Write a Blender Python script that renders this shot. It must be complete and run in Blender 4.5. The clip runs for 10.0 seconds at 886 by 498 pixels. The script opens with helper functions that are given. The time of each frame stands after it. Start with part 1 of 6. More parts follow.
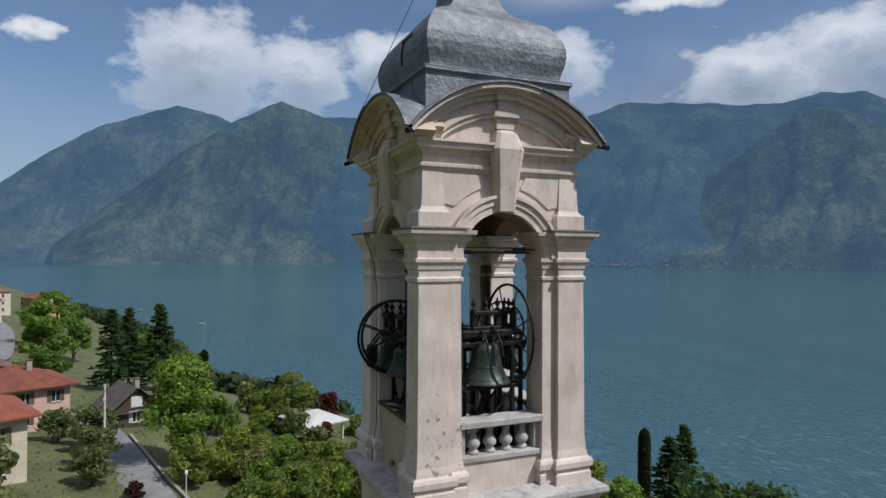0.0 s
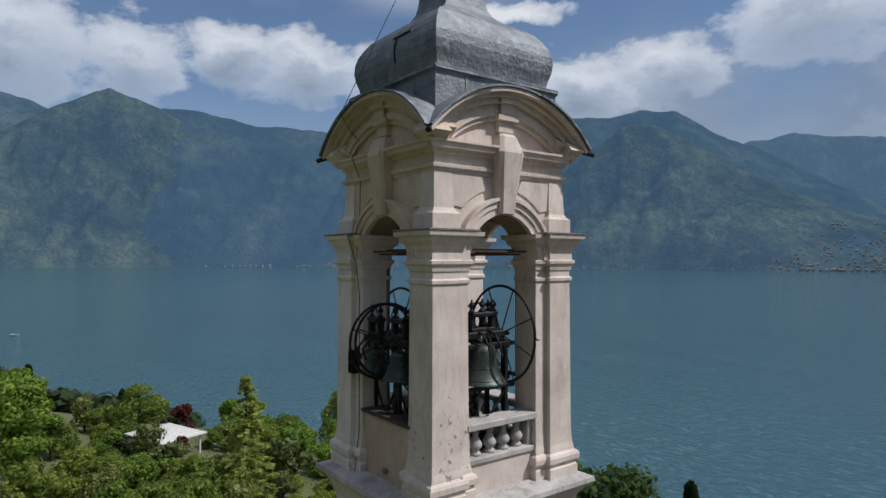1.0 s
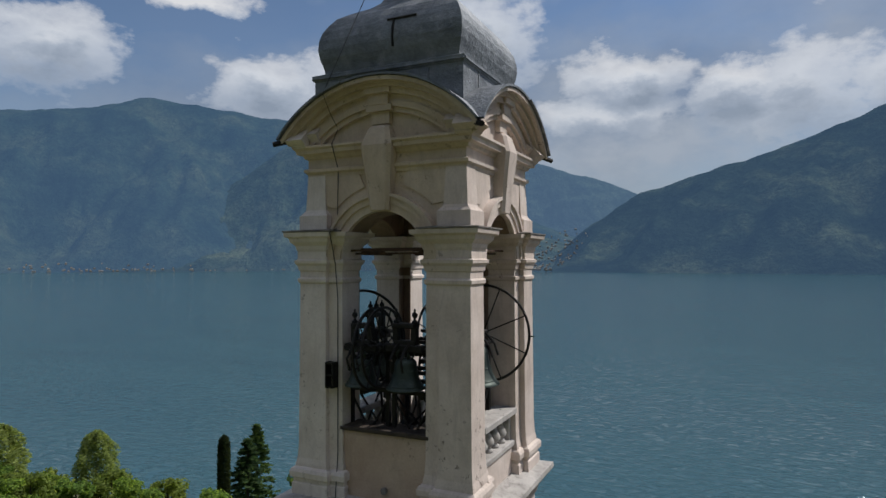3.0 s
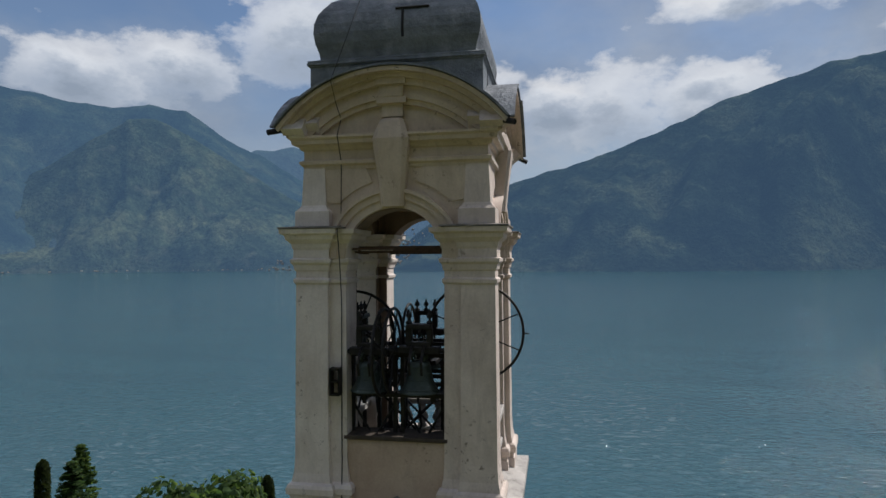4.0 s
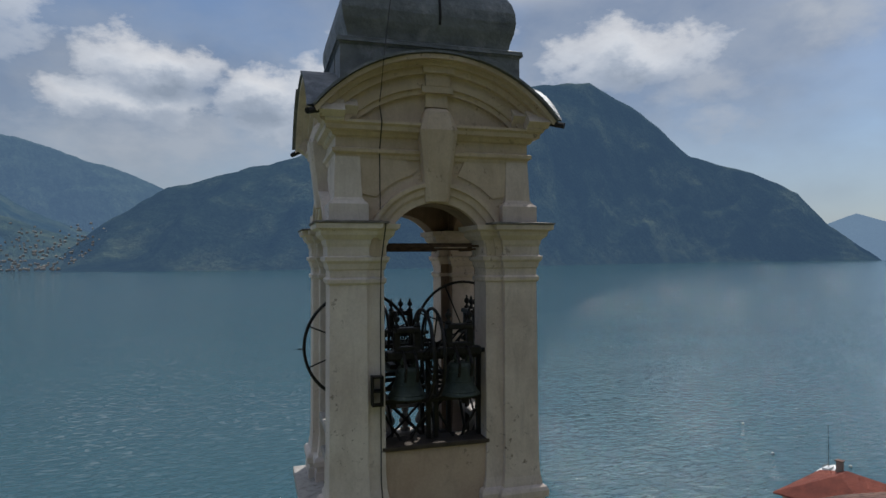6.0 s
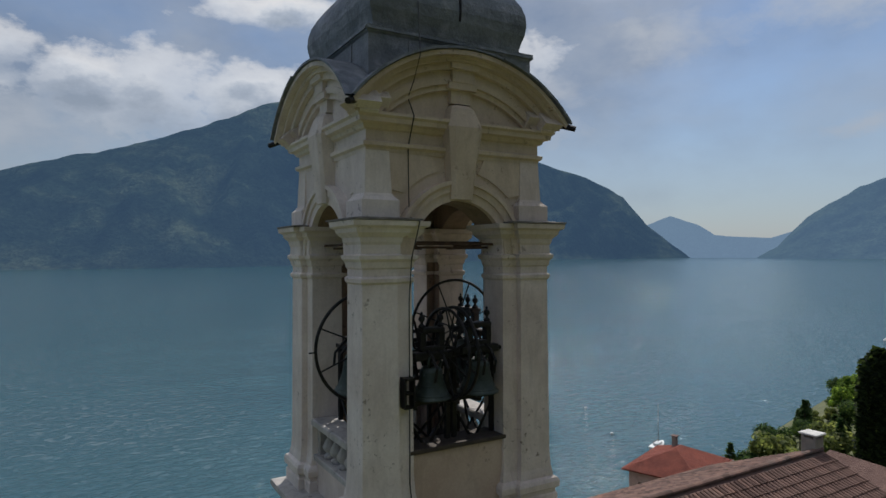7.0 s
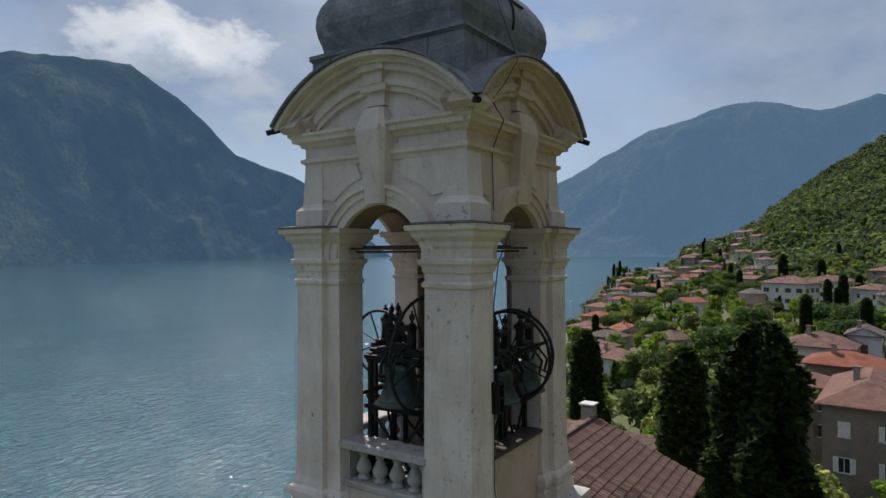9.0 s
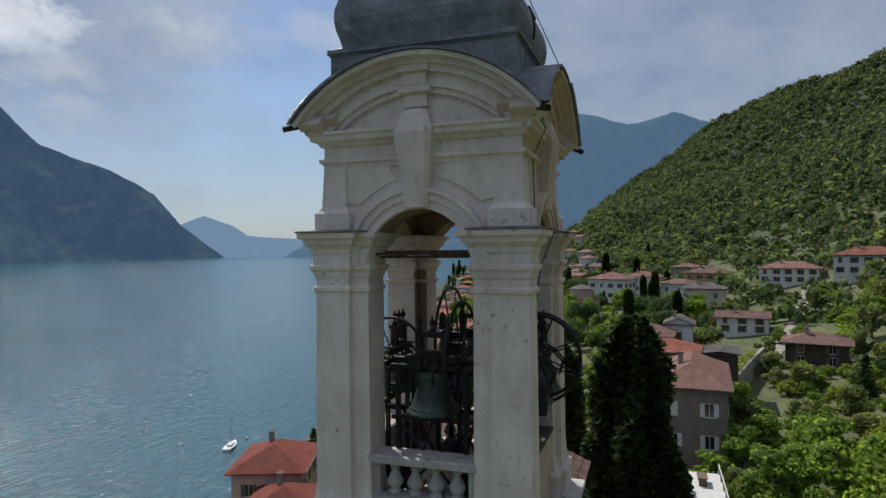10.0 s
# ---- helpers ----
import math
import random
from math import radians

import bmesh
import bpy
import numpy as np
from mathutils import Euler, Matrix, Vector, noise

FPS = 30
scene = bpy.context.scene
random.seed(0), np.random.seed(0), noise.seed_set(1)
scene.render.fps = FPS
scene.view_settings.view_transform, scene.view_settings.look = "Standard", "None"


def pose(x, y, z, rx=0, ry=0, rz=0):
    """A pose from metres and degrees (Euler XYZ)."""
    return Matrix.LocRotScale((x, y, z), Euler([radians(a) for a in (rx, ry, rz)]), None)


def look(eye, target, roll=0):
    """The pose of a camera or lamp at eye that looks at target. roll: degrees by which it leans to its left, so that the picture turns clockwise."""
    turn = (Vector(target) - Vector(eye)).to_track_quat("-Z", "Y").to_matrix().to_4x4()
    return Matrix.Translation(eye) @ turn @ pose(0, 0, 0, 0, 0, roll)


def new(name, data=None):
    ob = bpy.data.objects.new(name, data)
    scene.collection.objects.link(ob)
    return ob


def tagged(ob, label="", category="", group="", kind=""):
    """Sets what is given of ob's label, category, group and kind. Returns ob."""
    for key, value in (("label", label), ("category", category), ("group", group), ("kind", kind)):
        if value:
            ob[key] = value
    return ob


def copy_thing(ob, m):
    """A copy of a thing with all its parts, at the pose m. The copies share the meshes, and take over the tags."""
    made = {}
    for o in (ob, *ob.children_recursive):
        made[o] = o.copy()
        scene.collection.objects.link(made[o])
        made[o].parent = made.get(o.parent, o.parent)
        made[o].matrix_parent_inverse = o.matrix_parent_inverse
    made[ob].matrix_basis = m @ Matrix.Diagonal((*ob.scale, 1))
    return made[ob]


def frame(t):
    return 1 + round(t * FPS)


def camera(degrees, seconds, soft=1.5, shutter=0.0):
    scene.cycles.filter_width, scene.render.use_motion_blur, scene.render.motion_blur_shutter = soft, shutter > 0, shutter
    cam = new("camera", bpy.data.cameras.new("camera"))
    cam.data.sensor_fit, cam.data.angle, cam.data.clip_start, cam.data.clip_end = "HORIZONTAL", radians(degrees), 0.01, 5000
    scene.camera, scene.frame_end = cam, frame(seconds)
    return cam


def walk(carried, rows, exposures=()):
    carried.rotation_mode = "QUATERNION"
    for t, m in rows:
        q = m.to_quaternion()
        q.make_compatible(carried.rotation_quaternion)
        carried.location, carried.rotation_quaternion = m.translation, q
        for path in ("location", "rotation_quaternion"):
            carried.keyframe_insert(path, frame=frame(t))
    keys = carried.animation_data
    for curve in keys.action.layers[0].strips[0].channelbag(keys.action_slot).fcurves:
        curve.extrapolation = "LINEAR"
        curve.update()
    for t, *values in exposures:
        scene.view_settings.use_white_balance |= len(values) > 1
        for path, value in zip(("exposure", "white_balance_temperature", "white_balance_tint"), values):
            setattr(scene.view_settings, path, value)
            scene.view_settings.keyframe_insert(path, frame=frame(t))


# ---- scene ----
cam = camera(70.8, 10.0)
PATH = [
    (0.0, pose(11.021, -5.204, 3.677, 90.77, -0.19, 66.84)),
    (0.5, pose(10.416, -6.360, 3.674, 90.84, -0.15, 59.99)),
    (1.0, pose(9.624, -7.409, 3.676, 90.94, -0.08, 53.15)),
    (1.5, pose(8.671, -8.327, 3.676, 90.94, -0.01, 46.11)),
    (2.0, pose(7.658, -9.127, 3.668, 90.96, 0.04, 39.27)),
    (2.5, pose(6.542, -9.813, 3.645, 91.09, 0.08, 32.39)),
    (3.0, pose(5.237, -10.391, 3.631, 91.12, 0.19, 24.99)),
    (3.5, pose(3.837, -10.806, 3.626, 91.07, 0.32, 17.39)),
    (4.0, pose(2.491, -11.045, 3.627, 91.02, 0.36, 10.16)),
    (4.5, pose(1.241, -11.139, 3.629, 90.98, 0.28, 3.48)),
    (5.0, pose(-0.083, -11.081, 3.633, 90.83, 0.27, -3.43)),
    (5.5, pose(-1.370, -10.870, 3.627, 90.88, 0.32, -10.30)),
    (6.0, pose(-2.589, -10.532, 3.652, 90.70, 0.35, -16.63)),
    (6.5, pose(-3.770, -10.057, 3.670, 90.51, 0.33, -23.29)),
    (7.0, pose(-4.899, -9.441, 3.677, 90.40, 0.30, -30.20)),
    (7.5, pose(-5.952, -8.698, 3.689, 90.36, 0.29, -36.94)),
    (8.0, pose(-6.917, -7.852, 3.714, 90.36, 0.31, -43.34)),
    (8.5, pose(-7.811, -6.905, 3.742, 90.26, 0.28, -49.94)),
    (9.0, pose(-8.611, -5.787, 3.774, 90.19, 0.32, -56.67)),
    (9.5, pose(-9.330, -4.532, 3.804, 90.21, 0.45, -63.91)),
    (10.0, pose(-9.786, -3.174, 3.870, 90.08, 0.59, -71.26)),
]
walk(cam, PATH, [(0.0, -0.02, 6050, 11), (2.5, -0.17, 6250, 11), (5.0, 0.07, 6350, 11), (6.0, -0.11, 6300, 11), (7.5, -0.12, 6350, 11), (8.7, 0.15, 6400, 11), (10.0, 0.08, 6250, 11)])

# ---- world, sun, exposure ----
SUN_AZ, SUN_EL = -46.0, 50.0      # bearing from +y, positive to the left; height
world = bpy.data.worlds.new("sky")
scene.world = world
world.use_nodes = True
wn, wl = world.node_tree.nodes, world.node_tree.links
wn.clear()


def wnode(kind, **values):
    n = wn.new(kind)
    for k, v in values.items():
        n.inputs[k].default_value = v
    return n


sky = wn.new("ShaderNodeTexSky")
sky.sky_type, sky.sun_disc = "NISHITA", False
sky.sun_elevation, sky.sun_rotation = radians(SUN_EL), radians(-SUN_AZ)
sky.air_density, sky.dust_density, sky.ozone_density = 1.0, 0.35, 3.0
tc = wn.new("ShaderNodeTexCoord")
sep = wn.new("ShaderNodeSeparateXYZ")
wl.new(tc.outputs["Generated"], sep.inputs[0])


def wmath(op, a, b=None, c=None):
    n = wn.new("ShaderNodeMath")
    n.operation = op
    for i, v in enumerate((a, b, c)):
        if v is None:
            continue
        if isinstance(v, (int, float)):
            n.inputs[i].default_value = v
        else:
            wl.new(v, n.inputs[i])
    return n.outputs[0]


lift = wmath("MULTIPLY", sep.outputs[2], 1.8)
flat = wn.new("ShaderNodeCombineXYZ")
wl.new(sep.outputs[0], flat.inputs[0])
wl.new(sep.outputs[1], flat.inputs[1])
wl.new(lift, flat.inputs[2])


def wnoise(scale, detail, rough, shift, distort=0.0):
    m = wn.new("ShaderNodeMapping")
    m.inputs["Location"].default_value = shift
    wl.new(flat.outputs[0], m.inputs[0])
    n = wnode("ShaderNodeTexNoise", Scale=scale, Detail=detail, Roughness=rough, Distortion=distort)
    wl.new(m.outputs[0], n.inputs["Vector"])
    return n.outputs["Fac"]


def wramp(fac, stops):
    r = wn.new("ShaderNodeValToRGB")
    e = r.color_ramp.elements
    while len(e) < len(stops):
        e.new(0.5)
    for el, (p, c) in zip(e, stops):
        el.position, el.color = p, (*c, 1)
    wl.new(fac, r.inputs[0])
    return r.outputs[0]


# the sky as bearing (positive to the left of +y) and height, in degrees, its edges frayed by noise
bearing = wmath("MULTIPLY", wmath("ARCTAN2", wmath("MULTIPLY", sep.outputs[0], -1.0), sep.outputs[1]), 57.2958)
height = wmath("MULTIPLY", wmath("ARCSINE", sep.outputs[2]), 57.2958)


def chart(up=0.0):
    c = wn.new("ShaderNodeCombineXYZ")
    for i, (src, shift, wide) in enumerate(((bearing, (3.1, 7.7, 2.0), 9.0), (height, (8.4, 0.6, 5.0), 5.0))):
        fray = wmath("MULTIPLY", wmath("SUBTRACT", wnoise(7.0, 6.0, 0.62, shift), 0.5), wide)
        wl.new(wmath("ADD", wmath("ADD", src, fray), up if i else 0.0), c.inputs[i])
    return c.outputs[0]


def bank(place, clouds):
    """How deep a direction lies inside the nearest cloud: 1 at its middle, 0 at its rim."""
    deep = None
    for b0, h0, w0, t0 in clouds:
        d = wn.new("ShaderNodeVectorMath")
        d.operation = "SUBTRACT"
        wl.new(place, d.inputs[0])
        d.inputs[1].default_value = (b0, h0, 0)
        e = wn.new("ShaderNodeVectorMath")
        e.operation = "MULTIPLY"
        wl.new(d.outputs[0], e.inputs[0])
        e.inputs[1].default_value = (1 / w0, 1 / t0, 0)
        f = wn.new("ShaderNodeVectorMath")
        f.operation = "LENGTH"
        wl.new(e.outputs[0], f.inputs[0])
        v = wmath("SUBTRACT", 1.0, f.outputs["Value"])
        deep = v if deep is None else wmath("MAXIMUM", deep, v)
    return deep


# cumulus as (bearing, height, half width, half thickness)
CUMULUS = [(88.3, 16.2, 6.8, 4.6), (79.5, 16.0, 5.5, 4.2), (72.0, 17.5, 4.5, 3.0), (40.8, 15.3, 5.4, 3.2), (33.8, 16.4, 5.0, 3.3), (100.4, 17.1, 1.6, 1.1), (46.4, 21.6, 5.0, 1.1),
           (65.6, 16.9, 5.6, 3.4), (57.8, 16.6, 6.0, 3.6), (22.3, 19.3, 7.6, 4.6), (8.0, 15.6, 6.4, 2.5), (-0.6, 14.3, 5.2, 2.4),
           (10.5, 12.6, 7.0, 2.0), (-15.5, 20.6, 8.6, 1.8), (-33.4, 17.3, 8.6, 2.8), (-5.5, 13.2, 6.2, 4.2), (-13.5, 13.6, 6.2, 3.2)]
WISPS = [(7.2, 9.6, 16.0, 3.2), (-64.4, 9.8, 3.4, 1.1), (-49.9, 18.0, 5.0, 2.2), (-63.8, 18.8, 11.0, 2.2), (-39.6, 14.4, 5.5, 2.6), (-47.5, 18.7, 4.0, 1.2), (-40.3, 11.2, 3.6, 1.4), (-22.0, 12.0, 10.0, 4.0)]


def billows(up):
    q = (4.3, 1.2, 0.55 + up)
    body = wmath("MULTIPLY", wnoise(2.1, 3.0, 0.5, q), 0.66)
    return wmath("ADD", body, wmath("MULTIPLY", wnoise(5.2, 8.0, 0.52, q), 0.34))


curl = wmath("MULTIPLY", wmath("SUBTRACT", wnoise(15.0, 8.0, 0.6, (1.0, 6.0, 3.0)), 0.5), 1.5)
deep = wmath("ADD", bank(chart(), CUMULUS), curl)
deep_up = wmath("ADD", bank(chart(1.6), CUMULUS), curl)
# overhead and behind, scattered cloud of the same kind
overhead = wramp(wmath("MULTIPLY", height, 0.01), [(0.21, (0, 0, 0)), (0.30, (1, 1, 1))])
loose = wmath("MULTIPLY", wmath("MULTIPLY", wmath("SUBTRACT", billows(0.0), 0.48), 6.0), overhead)
deep = wmath("MAXIMUM", deep, loose)
cover = wramp(deep, [(0.0, (0, 0, 0)), (0.28, (0.60, 0.60, 0.60)), (0.70, (1, 1, 1))])
wisp = wramp(wmath("ADD", bank(chart(), WISPS), wmath("MULTIPLY", curl, 1.3)), [(0.05, (0, 0, 0)), (0.9, (0.62, 0.62, 0.62))])
# a thin grey sheet over the lake's far end, which thins out the other way
sheet = bank(chart(), [(-92.0, 17.0, 56.0, 20.0), (-30.0, 18.0, 44.0, 16.0), (14.0, 13.0, 40.0, 11.0), (38.0, 10.0, 26.0, 8.0)])
veil = wramp(wmath("ADD", sheet, wmath("MULTIPLY", wmath("SUBTRACT", wnoise(3.2, 5.0, 0.55, (9.0, 2.0, 1.0)), 0.5), 1.4)), [(0.10, (0.08, 0.08, 0.08)), (0.75, (0.78, 0.78, 0.78))])
light = wmath("ADD", wmath("MULTIPLY", wmath("SUBTRACT", deep, deep_up), 0.55), wmath("SUBTRACT", 0.78, wmath("MULTIPLY", deep, 0.52)))
tone = wramp(light, [(0.20, (0.36, 0.43, 0.53)), (0.45, (0.55, 0.62, 0.72)), (0.66, (0.86, 0.90, 0.95)), (0.9, (1.0, 1.0, 1.0))])
bg_sky = wnode("ShaderNodeBackground", Strength=0.09)
wl.new(sky.outputs[0], bg_sky.inputs[0])
bg_sheet = wnode("ShaderNodeBackground", Strength=0.46)
wl.new(wramp(wnoise(4.6, 6.0, 0.58, (2.0, 3.0, 8.0)), [(0.36, (0.46, 0.57, 0.76)), (0.64, (0.78, 0.85, 0.94))]), bg_sheet.inputs[0])
bg_wisp = wnode("ShaderNodeBackground", Strength=0.60)
bg_wisp.inputs[0].default_value = (0.82, 0.88, 0.96, 1)
bg_cloud = wnode("ShaderNodeBackground", Strength=0.78)
wl.new(tone, bg_cloud.inputs[0])
under = bg_sky
for fac, bg in ((veil, bg_sheet), (wisp, bg_wisp), (cover, bg_cloud)):
    mixw = wn.new("ShaderNodeMixShader")
    wl.new(fac, mixw.inputs[0])
    wl.new(under.outputs[0], mixw.inputs[1])
    wl.new(bg.outputs[0], mixw.inputs[2])
    under = mixw
# pale haze low over the water
bg_haze = wnode("ShaderNodeBackground", Strength=0.44)
bg_haze.inputs[0].default_value = (0.68, 0.79, 0.92, 1)
mixh = wn.new("ShaderNodeMixShader")
wl.new(wramp(sep.outputs[2], [(0.0, (0.75, 0.75, 0.75)), (0.10, (0.5, 0.5, 0.5)), (0.26, (0, 0, 0))]), mixh.inputs[0])
wl.new(mixw.outputs[0], mixh.inputs[1])
wl.new(bg_haze.outputs[0], mixh.inputs[2])
wout = wn.new("ShaderNodeOutputWorld")
wl.new(mixh.outputs[0], wout.inputs[0])

sun_data = bpy.data.lights.new("sun", "SUN")
sun_data.energy, sun_data.angle, sun_data.color = 4.0, radians(0.6), (1.0, 0.95, 0.87)
sun = new("sun", sun_data)
sa, se = radians(SUN_AZ), radians(SUN_EL)
sun_way = Vector((-math.sin(sa) * math.cos(se), math.cos(sa) * math.cos(se), math.sin(se)))
sun.matrix_world = look(sun_way * 60, (0, 0, 0))

# ---- materials ----


def material(name):
    m = bpy.data.materials.new(name)
    m.use_nodes = True
    nt = m.node_tree
    return m, nt, nt.nodes["Principled BSDF"]


def mapped(nt, scale, space="Object"):
    c = nt.nodes.new("ShaderNodeTexCoord")
    m = nt.nodes.new("ShaderNodeMapping")
    m.inputs["Scale"].default_value = scale if isinstance(scale, tuple) else (scale,) * 3
    nt.links.new(c.outputs[space], m.inputs[0])
    return m.outputs[0]


def noise_fac(nt, vec, scale, detail=5.0, rough=0.6, distort=0.0):
    n = nt.nodes.new("ShaderNodeTexNoise")
    for k, v in (("Scale", scale), ("Detail", detail), ("Roughness", rough), ("Distortion", distort)):
        n.inputs[k].default_value = v
    nt.links.new(vec, n.inputs["Vector"])
    return n.outputs["Fac"]


def ramp(nt, fac, stops):
    r = nt.nodes.new("ShaderNodeValToRGB")
    e = r.color_ramp.elements
    while len(e) < len(stops):
        e.new(0.5)
    for el, (p, c) in zip(e, stops):
        el.position, el.color = p, (*((c,) * 3 if isinstance(c, (int, float)) else c), 1)
    nt.links.new(fac, r.inputs[0])
    return r.outputs[0]


def mix(nt, fac, a, b, how="MIX"):
    n = nt.nodes.new("ShaderNodeMix")
    n.data_type, n.blend_type = "RGBA", how
    for v, i in ((fac, 0), (a, 6), (b, 7)):
        if isinstance(v, (int, float)):
            n.inputs[i].default_value = v
        elif isinstance(v, tuple):
            n.inputs[i].default_value = (*v, 1)
        else:
            nt.links.new(v, n.inputs[i])
    return n.outputs[2]


def bump(nt, bsdf, fac, strength, distance):
    b = nt.nodes.new("ShaderNodeBump")
    b.inputs["Strength"].default_value, b.inputs["Distance"].default_value = strength, distance
    nt.links.new(fac, b.inputs["Height"])
    nt.links.new(b.outputs[0], bsdf.inputs["Normal"])


def surface(name, dark, light, scale, rough=0.8, metal=0.0, relief=0.3, depth=0.01, fine=8.0, spots=None, space="Object", vary=0.0, island=0.0):
    """Two-scale mottled surface: dark to light, finer grain on top, optional spots of another colour."""
    m, nt, b = material(name)
    v = mapped(nt, 1.0, space)
    a = noise_fac(nt, v, scale, 6.0, 0.6)
    col = ramp(nt, a, [(0.3, dark), (0.7, light)])
    g = noise_fac(nt, v, scale * fine, 4.0, 0.6)
    col = mix(nt, 0.35, col, ramp(nt, g, [(0.25, 0.45), (0.75, 1.0)]), "MULTIPLY")
    if spots:
        lo, hi, tint, sc = spots
        s = ramp(nt, noise_fac(nt, v, sc, 7.0, 0.65), [(lo, 0.0), (hi, 1.0)])
        col = mix(nt, s, col, tint)
    if vary:
        o = nt.nodes.new("ShaderNodeObjectInfo")
        col = mix(nt, 1.0, col, ramp(nt, o.outputs["Random"], [(0.0, 1 - vary), (1.0, 1.0)]), "MULTIPLY")
    if island:
        g2 = nt.nodes.new("ShaderNodeNewGeometry")
        col = mix(nt, 1.0, col, ramp(nt, g2.outputs["Random Per Island"], [(0.0, (1 - island, 1 - island * 1.1, 1 - island * 1.1)), (0.6, 1.0), (1.0, (1.25, 1.2, 1.15))]), "MULTIPLY")
    nt.links.new(col, b.inputs["Base Color"])
    b.inputs["Roughness"].default_value, b.inputs["Metallic"].default_value = rough, metal
    bump(nt, b, mix(nt, 0.5, a, g), relief, depth)
    return m


def streaked(name, base, light, dirt, pale=0.0, amount=0.5):
    """Old limewash on render: mottled, rain-streaked, with flaked spots."""
    m, nt, b = material(name)
    v = mapped(nt, 1.0)
    a = noise_fac(nt, v, 1.3, 6.0, 0.62)
    col = ramp(nt, a, [(0.32, base), (0.68, light)])
    streak = noise_fac(nt, mapped(nt, (3.2, 3.2, 0.7)), 1.6, 8.0, 0.7, 0.8)
    col = mix(nt, mix(nt, 1.0, ramp(nt, streak, [(0.48, 0.0), (0.72, 1.0)]), (amount,) * 3, "MULTIPLY"), col, dirt)
    grain = noise_fac(nt, v, 26.0, 4.0, 0.65)
    col = mix(nt, 0.3, col, ramp(nt, grain, [(0.3, 0.6), (0.7, 1.0)]), "MULTIPLY")
    flake = noise_fac(nt, v, 7.5, 8.0, 0.72)
    region = ramp(nt, noise_fac(nt, v, 0.9, 2.0, 0.5), [(0.50, 0.0), (0.62, 1.0)])
    col = mix(nt, mix(nt, 1.0, ramp(nt, flake, [(0.585, 0.0), (0.625, 1.0)]), region, "MULTIPLY"), col, dirt)
    nt.links.new(col, b.inputs["Base Color"])
    b.inputs["Roughness"].default_value = 0.9
    bump(nt, b, mix(nt, 0.6, grain, flake), 0.35, 0.012)
    return m


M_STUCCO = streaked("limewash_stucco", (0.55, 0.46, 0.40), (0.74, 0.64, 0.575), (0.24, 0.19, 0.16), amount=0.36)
# paler and more ochre versions of the stucco, chosen by side of the tower
M_PALE = streaked("pale_stucco", (0.64, 0.555, 0.50), (0.80, 0.725, 0.67), (0.30, 0.25, 0.215), amount=0.25)
M_OCHRE = streaked("ochre_stucco", (0.52, 0.415, 0.315), (0.68, 0.565, 0.45), (0.25, 0.19, 0.14), amount=0.3)
M_SOFFIT = streaked("dark_brown_plaster", (0.20, 0.14, 0.105), (0.32, 0.23, 0.175), (0.10, 0.075, 0.06), amount=0.6)
M_PANEL = streaked("parapet_render", (0.46, 0.34, 0.26), (0.56, 0.44, 0.35), (0.30, 0.23, 0.18), amount=0.35)
M_STONE = streaked("weathered_stone", (0.33, 0.31, 0.29), (0.56, 0.53, 0.50), (0.14, 0.13, 0.12), amount=0.7)
M_SLATE = surface("mossy_cap_stone", (0.10, 0.09, 0.08), (0.26, 0.24, 0.22), 6.0, 0.9)
M_LEAD = surface("lead_sheet", (0.13, 0.145, 0.165), (0.27, 0.29, 0.31), 2.4, 0.62, 0.45, 0.9, 0.05, 6.0, (0.52, 0.75, (0.34, 0.35, 0.37), 3.0))
M_IRON = surface("black_iron", (0.012, 0.012, 0.013), (0.035, 0.032, 0.03), 9.0, 0.55, 0.6, 0.3, 0.004)
M_RUST = surface("rusty_iron", (0.05, 0.03, 0.022), (0.13, 0.075, 0.05), 12.0, 0.8, 0.3, 0.3, 0.004)
M_BRONZE = surface("patinated_bronze", (0.032, 0.045, 0.037), (0.075, 0.095, 0.083), 4.0, 0.5, 0.55, 0.2, 0.004, 7.0, (0.58, 0.7, (0.11, 0.14, 0.12), 6.0))
M_CABLE = surface("black_cable", (0.015, 0.015, 0.016), (0.03, 0.03, 0.03), 20.0, 0.6)
M_WOODDK = surface("dark_beam", (0.03, 0.022, 0.017), (0.075, 0.055, 0.04), 7.0, 0.8)


def part(name, bm, mat, parent=None, label="", smooth=False):
    me = bpy.data.meshes.new(name)
    bm.to_mesh(me)
    bm.free()
    if smooth:
        for p in me.polygons:
            p.use_smooth = True
    me.materials.append(mat)
    ob = new(name, me)
    if parent:
        ob.parent = parent
    if label:
        ob["label"] = label
    return ob


def share(name, ob, m, parent):
    """Another object on the mesh of ob."""
    o = new(name, ob.data)
    o.parent = parent
    o.matrix_basis = m
    return o


def empty(name, at=(0, 0, 0), turn=0.0):
    ob = new(name)
    ob.matrix_basis = pose(*at, 0, 0, turn)
    return ob


def add_box(bm, x0, x1, y0, y1, z0, z1, bevel=0.0, m=None):
    r = bmesh.ops.create_cube(bm, size=1.0)
    vs = r["verts"]
    for v in vs:
        v.co = Vector(((x0 + x1) / 2 + v.co.x * (x1 - x0), (y0 + y1) / 2 + v.co.y * (y1 - y0), (z0 + z1) / 2 + v.co.z * (z1 - z0)))
    if bevel:
        es = list({e for v in vs for e in v.link_edges})
        r2 = bmesh.ops.bevel(bm, geom=es, offset=bevel, segments=1, affect="EDGES")
        vs = list({v for f in r2["faces"] for v in f.verts} | {v for v in vs if v.is_valid})
    if m is not None:
        bmesh.ops.transform(bm, matrix=m, verts=vs)
    return vs


